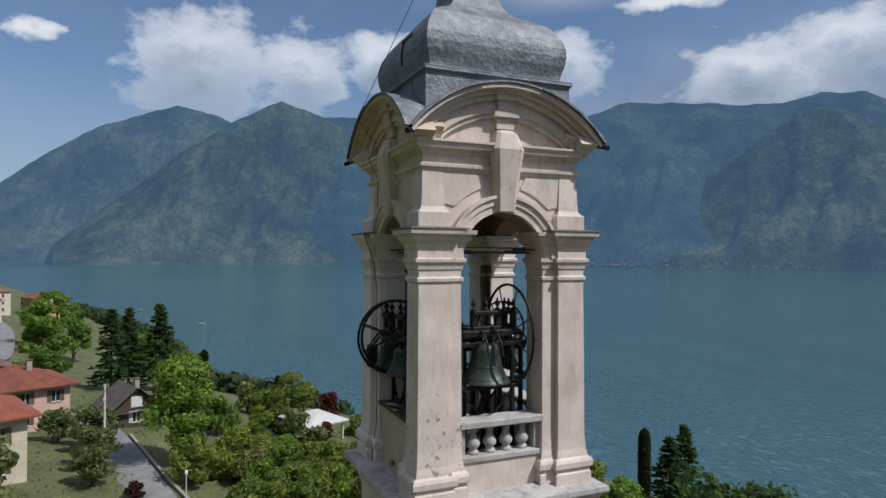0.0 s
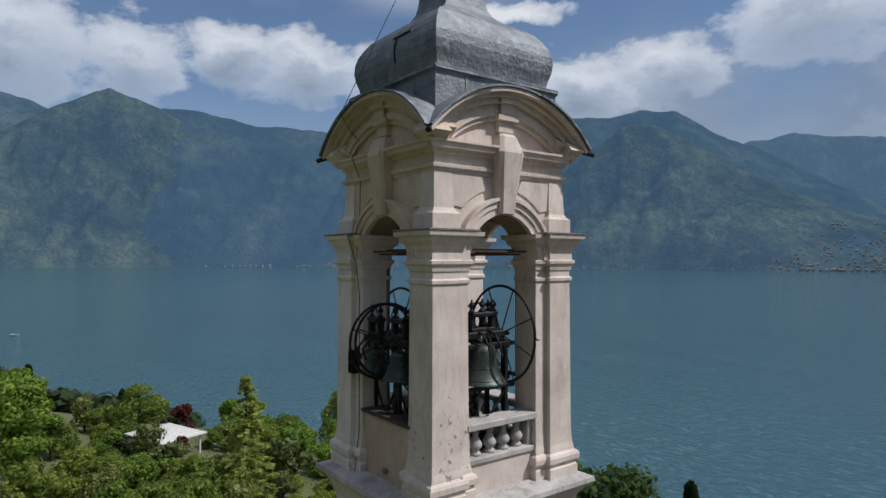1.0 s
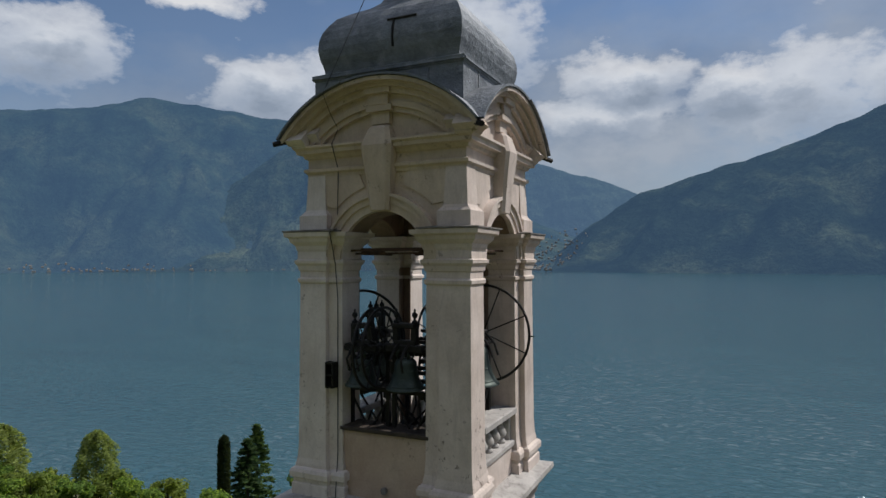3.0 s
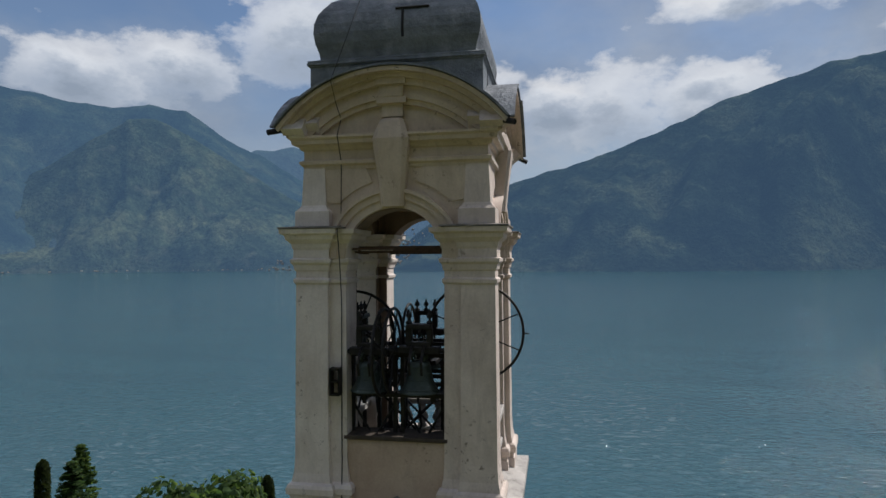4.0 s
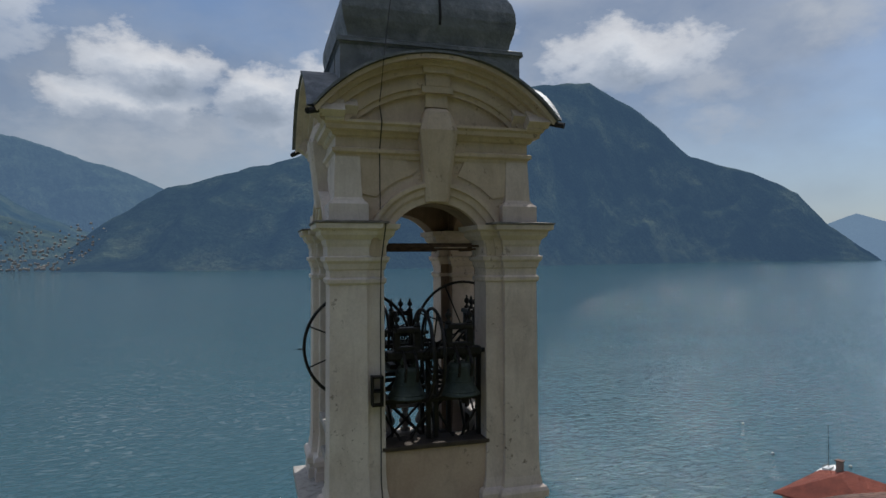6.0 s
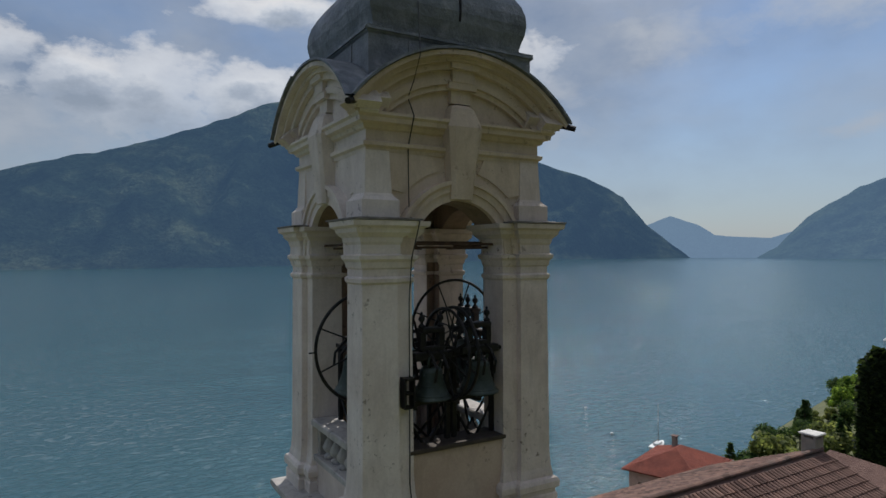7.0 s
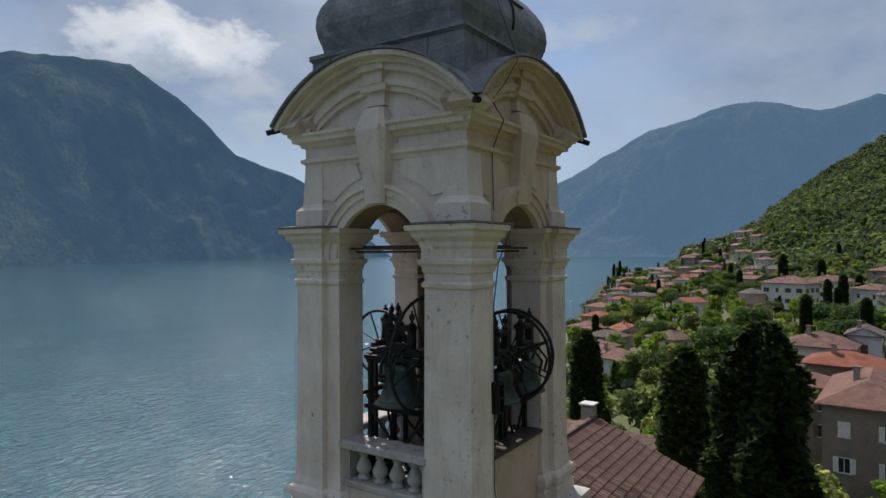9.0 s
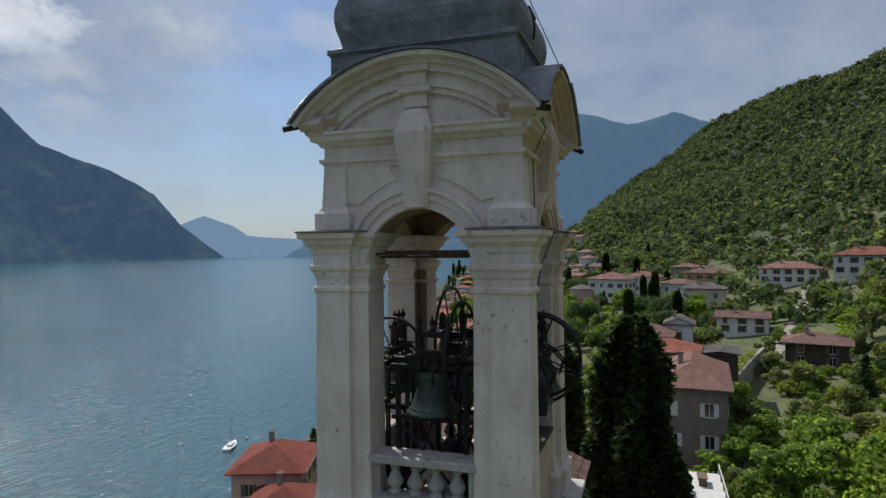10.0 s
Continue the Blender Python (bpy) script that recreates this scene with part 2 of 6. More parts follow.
def box(x0, x1, y0, y1, z0, z1, bevel=0.0):
    bm = bmesh.new()
    add_box(bm, x0, x1, y0, y1, z0, z1, bevel)
    return bm


def add_lathe(bm, profile, n=24, m=None, cap=True):
    rings = []
    for r, z in profile:
        ring = [bm.verts.new((r * math.cos(2 * math.pi * i / n), r * math.sin(2 * math.pi * i / n), z)) for i in range(n)]
        rings.append(ring)
    for a, b in zip(rings, rings[1:]):
        for i in range(n):
            bm.faces.new((a[i], a[(i + 1) % n], b[(i + 1) % n], b[i]))
    if cap:
        bm.faces.new(rings[0][::-1])
        bm.faces.new(rings[-1])
    vs = [v for r in rings for v in r]
    if m is not None:
        bmesh.ops.transform(bm, matrix=m, verts=vs)
    return vs


def lathe(profile, n=24, m=None):
    bm = bmesh.new()
    add_lathe(bm, profile, n, m)
    return bm


def add_tube(bm, points, r, n=6, closed=False):
    """A tube of radius r along points."""
    pts = [Vector(p) for p in points]
    rings = []
    k = len(pts)
    for i, p in enumerate(pts):
        a = pts[(i - 1) % k] if closed or i > 0 else p
        b = pts[(i + 1) % k] if closed or i < k - 1 else p
        d = (b - a).normalized()
        u = d.cross(Vector((0.31, 0.2, 0.93)))
        if u.length < 0.1:
            u = d.cross(Vector((1, 0, 0)))
        u.normalize()
        w = d.cross(u)
        rr = r[i] if isinstance(r, (list, tuple)) else r
        rings.append([bm.verts.new(p + rr * (u * math.cos(2 * math.pi * j / n) + w * math.sin(2 * math.pi * j / n))) for j in range(n)])
    for i in range(k if closed else k - 1):
        a, b = rings[i], rings[(i + 1) % k]
        for j in range(n):
            bm.faces.new((a[j], a[(j + 1) % n], b[(j + 1) % n], b[j]))
    if not closed:
        bm.faces.new(rings[0][::-1])
        bm.faces.new(rings[-1])


def tube(points, r, n=6, closed=False):
    bm = bmesh.new()
    add_tube(bm, points, r, n, closed)
    return bm


def add_prism(bm, outline, y0, y1):
    """Extrudes an outline in x, z along y."""
    a = [bm.verts.new((x, y0, z)) for x, z in outline]
    b = [bm.verts.new((x, y1, z)) for x, z in outline]
    bm.faces.new(a)
    bm.faces.new(b[::-1])
    k = len(outline)
    for i in range(k):
        bm.faces.new((a[i], b[i], b[(i + 1) % k], a[(i + 1) % k]))
    return a + b


def add_square_sweep(bm, profile, cx=0.0, cy=0.0):
    """Square rings of half width r at height z, joined: mouldings that return round four corners."""
    rings = []
    for r, z in profile:
        rings.append([bm.verts.new((cx + sx * r, cy + sy * r, z)) for sx, sy in ((-1, -1), (1, -1), (1, 1), (-1, 1))])
    for a, b in zip(rings, rings[1:]):
        for i in range(4):
            bm.faces.new((a[i], a[(i + 1) % 4], b[(i + 1) % 4], b[i]))
    bm.faces.new(rings[0][::-1])
    bm.faces.new(rings[-1])


def add_outline_sweep(bm, plan, profile):
    """A plan polygon, offset outwards by d at height z for each (d, z): a pier with its mouldings."""
    k = len(plan)
    rings = []
    area = sum(plan[i][0] * plan[(i + 1) % k][1] - plan[(i + 1) % k][0] * plan[i][1] for i in range(k))
    s = 1 if area > 0 else -1
    for d, z in profile:
        ring = []
        for i in range(k):
            p, a, b = Vector(plan[i]), Vector(plan[i - 1]), Vector(plan[(i + 1) % k])
            n1 = Vector(((p - a).y, -(p - a).x)).normalized() * s
            n2 = Vector(((b - p).y, -(b - p).x)).normalized() * s
            o = (n1 + n2) / (1 + n1.dot(n2)) * d
            ring.append(bm.verts.new((p.x + o.x, p.y + o.y, z)))
        rings.append(ring)
    for a, b in zip(rings, rings[1:]):
        for i in range(k):
            bm.faces.new((a[i], a[(i + 1) % k], b[(i + 1) % k], b[i]))
    bm.faces.new(rings[0][::-1])
    bm.faces.new(rings[-1])
    bmesh.ops.recalc_face_normals(bm, faces=bm.faces)


FACES = {"A": 90.0, "B": 0.0, "C": -90.0, "D": 180.0}       # turns of the four faces about z; each is drawn facing -y
HW, IN, OP = 1.60, 1.50, 0.80      # half width at the pilasters, at the inner strips, half opening
SPRING = 3.66

tower = tagged(empty("bell_tower"), "baroque stucco bell tower with four open arches", "bell tower")

# shaft and ledge below the belfry
bm = bmesh.new()
add_square_sweep(bm, [(1.62, -24.0), (1.62, -0.95), (1.66, -0.9), (1.7, -0.72), (1.80, -0.6), (1.84, -0.56), (1.84, -0.5), (1.5, -0.42)])
part("shaft", bm, M_STUCCO, tower)
bm = bmesh.new()
add_square_sweep(bm, [(1.78, -0.53), (1.91, -0.51), (1.93, -0.47), (1.92, -0.39), (1.5, -0.30)])
part("ledge", bm, M_STONE, tower, "rain-stained grey stone ledge")

# corner piers: outer pilaster corner with set-back inner strips and jambs
PLAN = [(0.98, 0.98), (0.98, OP), (IN, OP), (IN, 1.07), (HW, 1.07), (HW, HW), (1.07, HW), (1.07, IN), (OP, IN), (OP, 0.98)]
PIER = [(0.10, -0.42), (0.10, -0.16), (0.08, -0.14), (0.08, -0.08), (0.125, -0.05), (0.13, 0.04), (0.105, 0.09), (0.055, 0.12), (0.05, 0.17), (0.03, 0.26), (0.015, 0.5),
        (0.0, 3.25), (0.03, 3.28), (0.035, 3.33), (0.0, 3.36), (0.0, 3.46), (0.02, 3.48), (0.035, 3.56), (0.07, 3.60), (0.075, 3.65), (0.035, 3.67),
        (0.03, 3.80), (0.05, 3.84), (0.06, 3.90), (0.13, 3.97), (0.14, 4.03), (0.20, 4.06), (0.21, 4.13), (0.0, 4.14)]
for sx, sy in ((1, -1), (1, 1), (-1, 1), (-1, -1)):
    bm = bmesh.new()
    add_outline_sweep(bm, [(x * sx, y * sy) for x, y in PLAN], PIER)
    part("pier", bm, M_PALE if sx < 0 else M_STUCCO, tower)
    bm = bmesh.new()
    add_outline_sweep(bm, [(x * sx, y * sy) for x, y in [(1.0, 1.0), (1.6, 1.0), (1.6, 1.6), (1.0, 1.6)]], [(0.2, 4.134), (0.225, 4.137), (0.225, 4.16), (0.0, 4.185)])
    part("cap_slab", bm, M_SLATE, tower, "mossy dark cap slab")
    bm = bmesh.new()
    add_outline_sweep(bm, [(x * sx, y * sy) for x, y in [(1.15, 1.15), (1.5, 1.15), (1.5, 1.5), (1.15, 1.5)]], [(0.11, 4.15), (0.11, 4.42), (0.06, 4.47), (0.03, 4.52), (0.0, 5.2)])
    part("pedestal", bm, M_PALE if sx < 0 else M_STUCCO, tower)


def arc(r, a0, a1, n, cz, cx=0.0):
    return [(cx + r * math.cos(radians(a0 + (a1 - a0) * i / n)), cz + r * math.sin(radians(a0 + (a1 - a0) * i / n))) for i in range(n + 1)]


def arc_band(bm, r0, r1, a0, a1, cz, y0, y1, n=28):
    outer, inner = arc(r1, a0, a1, n, cz), arc(r0, a0, a1, n, cz)
    for i in range(n):
        add_prism(bm, [outer[i], outer[i + 1], inner[i + 1], inner[i]], y0, y1)
    bmesh.ops.remove_doubles(bm, verts=bm.verts, dist=1e-4)
    bmesh.ops.recalc_face_normals(bm, faces=bm.faces)


ROOF_R, ROOF_C = 2.35, 4.27
TYMP_R, TYMP_C = 1.94, 4.11
for key, turn in FACES.items():
    T = pose(0, 0, 0, 0, 0, turn)

    # B more ochre, C paler, A and D the plain stucco
    face_mat = {"B": M_OCHRE, "C": M_PALE}.get(key, M_STUCCO)

    def put(name, bm, mat, label="", smooth=False):
        o = part(name, bm, mat, tower, label, smooth)
        o.matrix_basis = T
        return o
    # spandrel wall with the arch cut through, up to the entablature
    bm = bmesh.new()
    half = arc(OP, 0, 90, 14, SPRING)
    for s in (1, -1):
        for i in range(14):
            (xa, za), (xb, zb) = half[i], half[i + 1]
            add_prism(bm, [(s * xa, za), (s * xa, 5.25), (s * xb, 5.25), (s * xb, zb)], -IN + 0.03, -0.98)
        add_prism(bm, [(s * OP, SPRING), (s * (IN - 0.055), SPRING), (s * (IN - 0.055), 5.25), (s * OP, 5.25)], -IN + 0.03, -0.98)
    bmesh.ops.remove_doubles(bm, verts=bm.verts, dist=1e-4)
    bmesh.ops.recalc_face_normals(bm, faces=bm.faces)
    put("spandrel", bm, face_mat)
    # archivolt in two fasciae
    bm = bmesh.new()
    arc_band(bm, OP, 0.93, 0, 180, SPRING, -1.56, -0.975)
    arc_band(bm, 0.93, 1.04, 0, 180, SPRING, -1.59, -1.4)
    arc_band(bm, 1.04, 1.10, 0, 180, SPRING, -1.63, -1.4)
    put("archivolt", bm, face_mat)
    # raised panels beside the arch
    for s in (1, -1):
        bm = bmesh.new()
        inner = [(1.27 * math.cos(radians(a)), SPRING + 1.27 * math.sin(radians(a))) for a in (44, 54, 64, 74)]
        out = [(s * x, z) for x, z in [(1.36, 4.62), (1.36, 5.10)] + [(0.46, 5.10)] + inner[::-1]]
        add_prism(bm, out, -IN + 0.005, -IN + 0.06)
        bmesh.ops.recalc_face_normals(bm, faces=bm.faces)
        put("panel", bm, face_mat)
    # entablature
    for s in (1, -1):
        bm = bmesh.new()
        prof = [(1.40, 5.10), (1.50, 5.10), (1.51, 5.15), (1.555, 5.18), (1.56, 5.23), (1.50, 5.25), (1.50, 5.40), (1.55, 5.42), (1.57, 5.47), (1.65, 5.49), (1.66, 5.55), (1.70, 5.58), (1.70, 5.62), (1.40, 5.66)]
        ring0 = [bm.verts.new((s * 0.16, -d, z)) for d, z in prof]
        ring1 = [bm.verts.new((s * d, -d, z)) for d, z in prof]
        for i in range(len(prof) - 1):
            bm.faces.new((ring0[i], ring0[i + 1], ring1[i + 1], ring1[i]))
        bm.faces.new(ring0)
        bmesh.ops.recalc_face_normals(bm, faces=bm.faces)
        put("cornice", bm, face_mat)
    # tympanum and curved pediment bands
    bm = bmesh.new()
    add_prism(bm, arc(2.3, 42, 138, 30, ROOF_C) + [(-1.42, 5.5), (1.42, 5.5)], -1.485, -1.2)
    bmesh.ops.recalc_face_normals(bm, faces=bm.faces)
    put("tympanum", bm, face_mat)
    bm = bmesh.new()
    for r0, r1, y in ((1.82, 1.90, -1.56), (1.90, 2.00, -1.61), (2.00, 2.10, -1.585), (2.10, 2.20, -1.67), (2.20, 2.27, -1.76), (2.27, 2.335, -1.87)):
        lim = 1.84 if r1 > 2.3 else 1.785 if r1 > 2.22 else 1.74
        a = math.degrees(math.acos(min(1.0, lim / r1))) if r1 > lim else 0
        a = max(a, math.degrees(math.asin((5.60 - ROOF_C) / r1)))
        arc_band(bm, r0, r1, a, 180 - a, ROOF_C, y, -1.4, 32)
    put("curved_pediment", bm, face_mat)
    # keystone: tapering, with a hipped face and a moulded bracket above
    bm = bmesh.new()
    ks = [(0.182, 4.47, 1.62), (0.215, 4.9, 1.66), (0.29, 5.52, 1.74), (0.20, 5.80, 1.66), (0.16, 5.86, 1.60)]
    rows = []
    for w, z, d in ks:
        rows.append([bm.verts.new(p) for p in ((-w, -1.2, z), (-w, -d + 0.02, z), (-w * 0.72, -d - 0.03, z), (w * 0.72, -d - 0.03, z), (w, -d + 0.02, z), (w, -1.2, z))])
    for a, b in zip(rows, rows[1:]):
        for i in range(5):
            bm.faces.new((a[i], a[i + 1], b[i + 1], b[i]))
    bm.faces.new(rows[0])
    bm.faces.new(rows[-1])
    bmesh.ops.recalc_face_normals(bm, faces=bm.faces)
    put("keystone", bm, face_mat)
    bm = bmesh.new()
    for r0, r1, w, y in ((1.62, 1.82, 0.17, -1.58), (1.82, 1.92, 0.24, -1.65), (1.92, 2.10, 0.19, -1.66), (2.10, 2.24, 0.24, -1.72), (2.24, 2.30, 0.26, -1.80)):
        add_prism(bm, [(-w, ROOF_C + r0), (w, ROOF_C + r0), (w, ROOF_C + r1), (-w, ROOF_C + r1)], y, -1.4)
    bmesh.ops.recalc_face_normals(bm, faces=bm.faces)
    put("bracket", bm, face_mat)
    # roof sheet over the pediment
    bm = bmesh.new()
    a0 = math.degrees(math.acos(1.86 / (ROOF_R + 0.03)))
    outer = arc(ROOF_R + 0.03, a0, 180 - a0, 30, ROOF_C)
    inner = arc(ROOF_R - 0.005, a0, 180 - a0, 30, ROOF_C)
    for i in range(30):
        y_out = -1.93 + (0.03 if 11 <= i <= 18 else 0.0)
        q = []
        for (x, z) in (outer[i], outer[i + 1], inner[i + 1], inner[i]):
            q.append(bm.verts.new((x, y_out, z)))
        q2 = []
        for (x, z) in (outer[i], outer[i + 1], inner[i + 1], inner[i]):
            q2.append(bm.verts.new((x, -min(1.40, 1.93) if abs(x) < 1.40 else -abs(x), z)))
        for f in ((q[0], q[1], q[2], q[3]), (q2[3], q2[2], q2[1], q2[0]), (q[0], q2[0], q2[1], q[1]), (q[3], q[2], q2[2], q2[3])):
            bm.faces.new(f)
    bmesh.ops.remove_doubles(bm, verts=bm.verts, dist=1e-4)
    bmesh.ops.recalc_face_normals(bm, faces=bm.faces)
    put("roof_sheet", bm, M_LEAD, "grey metal roof sheet over the curved pediment")

# spouts at the four valleys
for sx, sy in ((1, -1), (1, 1), (-1, 1), (-1, -1)):
    bm = tube([(sx * 1.6, sy * 1.6, 5.78), (sx * 1.75, sy * 1.75, 5.72), (sx * 1.93, sy * 1.93, 5.645)], [0.05, 0.05, 0.045], 8)
    part("spout", bm, M_IRON, tower, "dark metal rainwater spout")

# drum, bulbous dome and neck
bm = bmesh.new()
add_square_sweep(bm, [(1.42, 5.6), (1.42, 6.78), (1.445, 6.80), (1.46, 6.885), (1.30, 6.95)])
part("drum", bm, M_LEAD, tower, "weathered grey sheet-metal drum")
bm = bmesh.new()
prof = [(1.29, 6.93), (1.30, 7.0), (1.32, 7.08), (1.36, 7.2), (1.385, 7.36), (1.375, 7.52), (1.33, 7.68), (1.25, 7.82), (1.15, 7.96), (1.0, 8.07), (0.85, 8.16), (0.7, 8.25), (0.58, 8.36), (0.5, 8.5), (0.46, 8.7), (0.44, 9.0)]
add_square_sweep(bm, prof)
part("dome", bm, M_LEAD, tower, "four-sided bulbous grey metal dome")
bm = bmesh.new()
add_square_sweep(bm, [(0.44, 8.98), (0.52, 9.05), (0.52, 9.15), (0.40, 9.2), (0.38, 9.7), (0.2, 10.0), (0.06, 10.4), (0.04, 11.2)])
part("finial", bm, M_LEAD, tower)
# flashing strips on dome and drum
for key, turn in FACES.items():
    T = pose(0, 0, 0, 0, 0, turn)
    bm = bmesh.new()
    for x in (-0.78, 0.05, 0.8):
        add_box(bm, x - 0.012, x + 0.012, -1.432, -1.41, 6.0, 6.78)
    add_box(bm, -1.44, 1.44, -1.475, -1.44, 6.82, 6.86)
    o = part("seam", bm, M_LEAD, tower)
    o.matrix_basis = T
bm = bmesh.new()
add_tube(bm, [(0.12, -1.37, 7.22), (0.12, -1.392, 7.38), (0.12, -1.38, 7.54), (0.12, -1.335, 7.68)], 0.022, 5)
add_tube(bm, [(0.0, -1.33, 7.70), (0.55, -1.33, 7.70)], 0.025, 5)
part("hatch_frame", bm, M_IRON, tower, "dark hatch outline on the dome")

# ---- lake, ground, mountains ----
LAKE = -38.0
SHORE_X = [-4000, -1500, -506, -300, -175, -146, -110, -93, -60, 0, 30, 55, 90, 130, 248, 432, 640, 720, 770, 800, 900, 1300, 2600, 5000]
SHORE_Y = [-900, -380, -62, -5, 12, 30, 54, 64, 74, 70, 60, 57, 62, 74, 105, 157, 222, 246, 225, 150, 130, 190, 500, 900]


def shore(x):
    return float(np.interp(x, SHORE_X, SHORE_Y))


# the wooded spur beyond the village: bearing to the right, height of its crest in degrees
SPUR_B = [78, 82, 84, 87, 91, 95, 97.6, 100.5, 104, 106.6, 115, 130]
SPUR_E = [0.0, 1.2, 2.6, 4.7, 7.5, 10.5, 11.8, 12.6, 13.4, 14.4, 16.0, 18.0]


def ground_z(x, y):
    d = shore(x) - y
    if d < 0:
        return -38.0 + max(d * 0.3, -5.0)
    z = -36.8 + 23 * (1 - math.exp(-d / 55.0))
    # steeper near x = 0: the unseen hill behind is raised to block sky light
    k = float(np.interp(x, [-900, -200, 0, 200, 400, 800, 3000], [0.45, 0.50, 0.60, 0.45, 0.47, 0.56, 0.55]))
    d0 = float(np.interp(x, [-300, 0, 150, 400, 800], [170, 120, 95, 85, 45]))
    u = d - d0
    if u > 0:
        z += k * u * u / (u + 60)
        z += 14 * min(1.0, u / 300) * noise.noise((x * 0.006, y * 0.006, 1.0)) * 1.6
    far = math.hypot(x, y)
    if x > 0 and far > 330:
        crest = float(np.interp(-math.degrees(math.atan2(-x, y)), SPUR_B, SPUR_E))
        if crest > 0:
            w = min(1.0, (far - 330) / 670)
            top = 3.7 + far * math.tan(radians(crest * (0.25 + 0.75 * w))) if far < 1000 else 3.7 + 1000 * math.tan(radians(crest)) - (far - 1000) * 0.35
            top += 9 * noise.noise((x * 0.012, y * 0.012, 4.0)) * w
            z += (top - z) * w * w * (3 - 2 * w) if top > z else 0.0
    return z


def grid_mesh(name, rows, mat, smooth=True):
    """A sheet from rows of points."""
    nv, nu = len(rows), len(rows[0])
    me = bpy.data.meshes.new(name)
    verts = [p for r in rows for p in r]
    faces = [(j * nu + i, j * nu + i + 1, (j + 1) * nu + i + 1, (j + 1) * nu + i) for j in range(nv - 1) for i in range(nu - 1)]
    me.from_pydata(verts, [], faces)
    if smooth:
        me.polygons.foreach_set("use_smooth", [True] * len(me.polygons))
    me.materials.append(mat)
    me.update()
    return new(name, me)


def forest(name, dark, mid, light, scale, glow=None, meadow=None):
    m, nt, b = material(name)
    v = mapped(nt, 1.0)
    broad = noise_fac(nt, v, scale * 0.16, 5.0, 0.6)
    fine = noise_fac(nt, v, scale * 3.0, 5.0, 0.7)
    clump = nt.nodes.new("ShaderNodeTexVoronoi")
    clump.inputs["Scale"].default_value = scale * 6.0
    nt.links.new(v, clump.inputs["Vector"])
    col = ramp(nt, broad, [(0.36, dark), (0.5, mid), (0.66, light)])
    col = mix(nt, 0.65, col, ramp(nt, fine, [(0.32, 0.40), (0.68, 1.25)]), "MULTIPLY")
    stand = noise_fac(nt, v, scale * 0.75, 6.0, 0.62)
    col = mix(nt, 0.7, col, ramp(nt, stand, [(0.36, 0.45), (0.64, 1.3)]), "MULTIPLY")
    col = mix(nt, 0.4, col, ramp(nt, clump.outputs["Distance"], [(0.0, 1.2), (0.7, 0.45)]), "MULTIPLY")
    if meadow:
        col = mix(nt, ramp(nt, noise_fac(nt, v, scale * 0.5, 4.0, 0.5), [(0.60, 0.0), (0.80, 0.6)]), col, meadow)
    nt.links.new(col, b.inputs["Base Color"])
    b.inputs["Roughness"].default_value = 1.0
    b.inputs["Specular IOR Level"].default_value = 0.0
    # glow adds the haze to the woods as emission
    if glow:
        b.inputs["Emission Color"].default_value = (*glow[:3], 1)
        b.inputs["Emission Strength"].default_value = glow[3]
    bump(nt, b, mix(nt, 0.6, fine, stand), 0.9, 24.0)
    return m


M_WATER, nt, b = material("lake_water")
w1 = noise_fac(nt, mapped(nt, (0.6, 1.0, 1.0)), 0.55, 4.0, 0.55, 0.4)
w2 = noise_fac(nt, mapped(nt, (0.010, 0.022, 1.0)), 1.0, 4.0, 0.55, 0.8)
w3 = noise_fac(nt, mapped(nt, (0.10, 0.30, 1.0)), 1.0, 4.0, 0.55, 0.3)
col = ramp(nt, w2, [(0.3, (0.034, 0.090, 0.112)), (0.7, (0.044, 0.109, 0.134))])
nt.links.new(col, b.inputs["Base Color"])
nt.links.new(ramp(nt, w2, [(0.35, 0.08), (0.7, 0.12)]), b.inputs["Roughness"])
b.inputs["IOR"].default_value = 1.33
# ripples run stronger in the breeze than in the calm patches
breeze = ramp(nt, w2, [(0.36, 0.6), (0.62, 1.0)])
bump(nt, b, mix(nt, 1.0, mix(nt, 0.40, ramp(nt, w1, [(0.40, 0.0), (0.62, 1.0)]), w3), breeze, "MULTIPLY"), 1.0, 0.40)
rows = []
for r in [0.0, 30, 60, 90, 130, 180, 250, 350, 500, 700, 1000, 1500, 2200, 3200, 4200, 4950]:
    rows.append([(r * math.cos(2 * math.pi * i / 96), r * math.sin(2 * math.pi * i / 96), LAKE) for i in range(97)])
lake = tagged(grid_mesh("water", rows, M_WATER), "wide teal lake, lightly rippled", "lake", kind="structure")

M_GRASS = surface("meadow_grass", (0.070, 0.082, 0.030), (0.135, 0.148, 0.058), 0.25, 0.95, 0.0, 0.5, 0.2, 12.0, (0.62, 0.74, (0.17, 0.15, 0.08), 0.12))
gt = M_GRASS.node_tree
gs = gt.nodes.new("ShaderNodeSeparateXYZ")
gt.links.new(mapped(gt, 0.001), gs.inputs[0])
gb = gt.nodes["Principled BSDF"].inputs["Base Color"]
gt.links.new(mix(gt, ramp(gt, gs.outputs[0], [(0.27, 0.0), (0.36, 1.0)]), gb.links[0].from_socket, (0.026, 0.036, 0.016)), gb)
xs = np.unique(np.concatenate([np.linspace(-4600, -700, 30), np.linspace(-700, -200, 40), np.linspace(-200, 350, 120), np.linspace(350, 1300, 90), np.linspace(1300, 4600, 30)]))
ds = np.unique(np.concatenate([np.linspace(-25, 0.0, 6), [0.01], np.linspace(3, 260, 90), np.linspace(260, 700, 50), np.linspace(700, 1500, 20)]))
rows = [[(float(x), shore(x) - float(d), ground_z(float(x), shore(x) - float(d))) for x in xs] for d in ds]
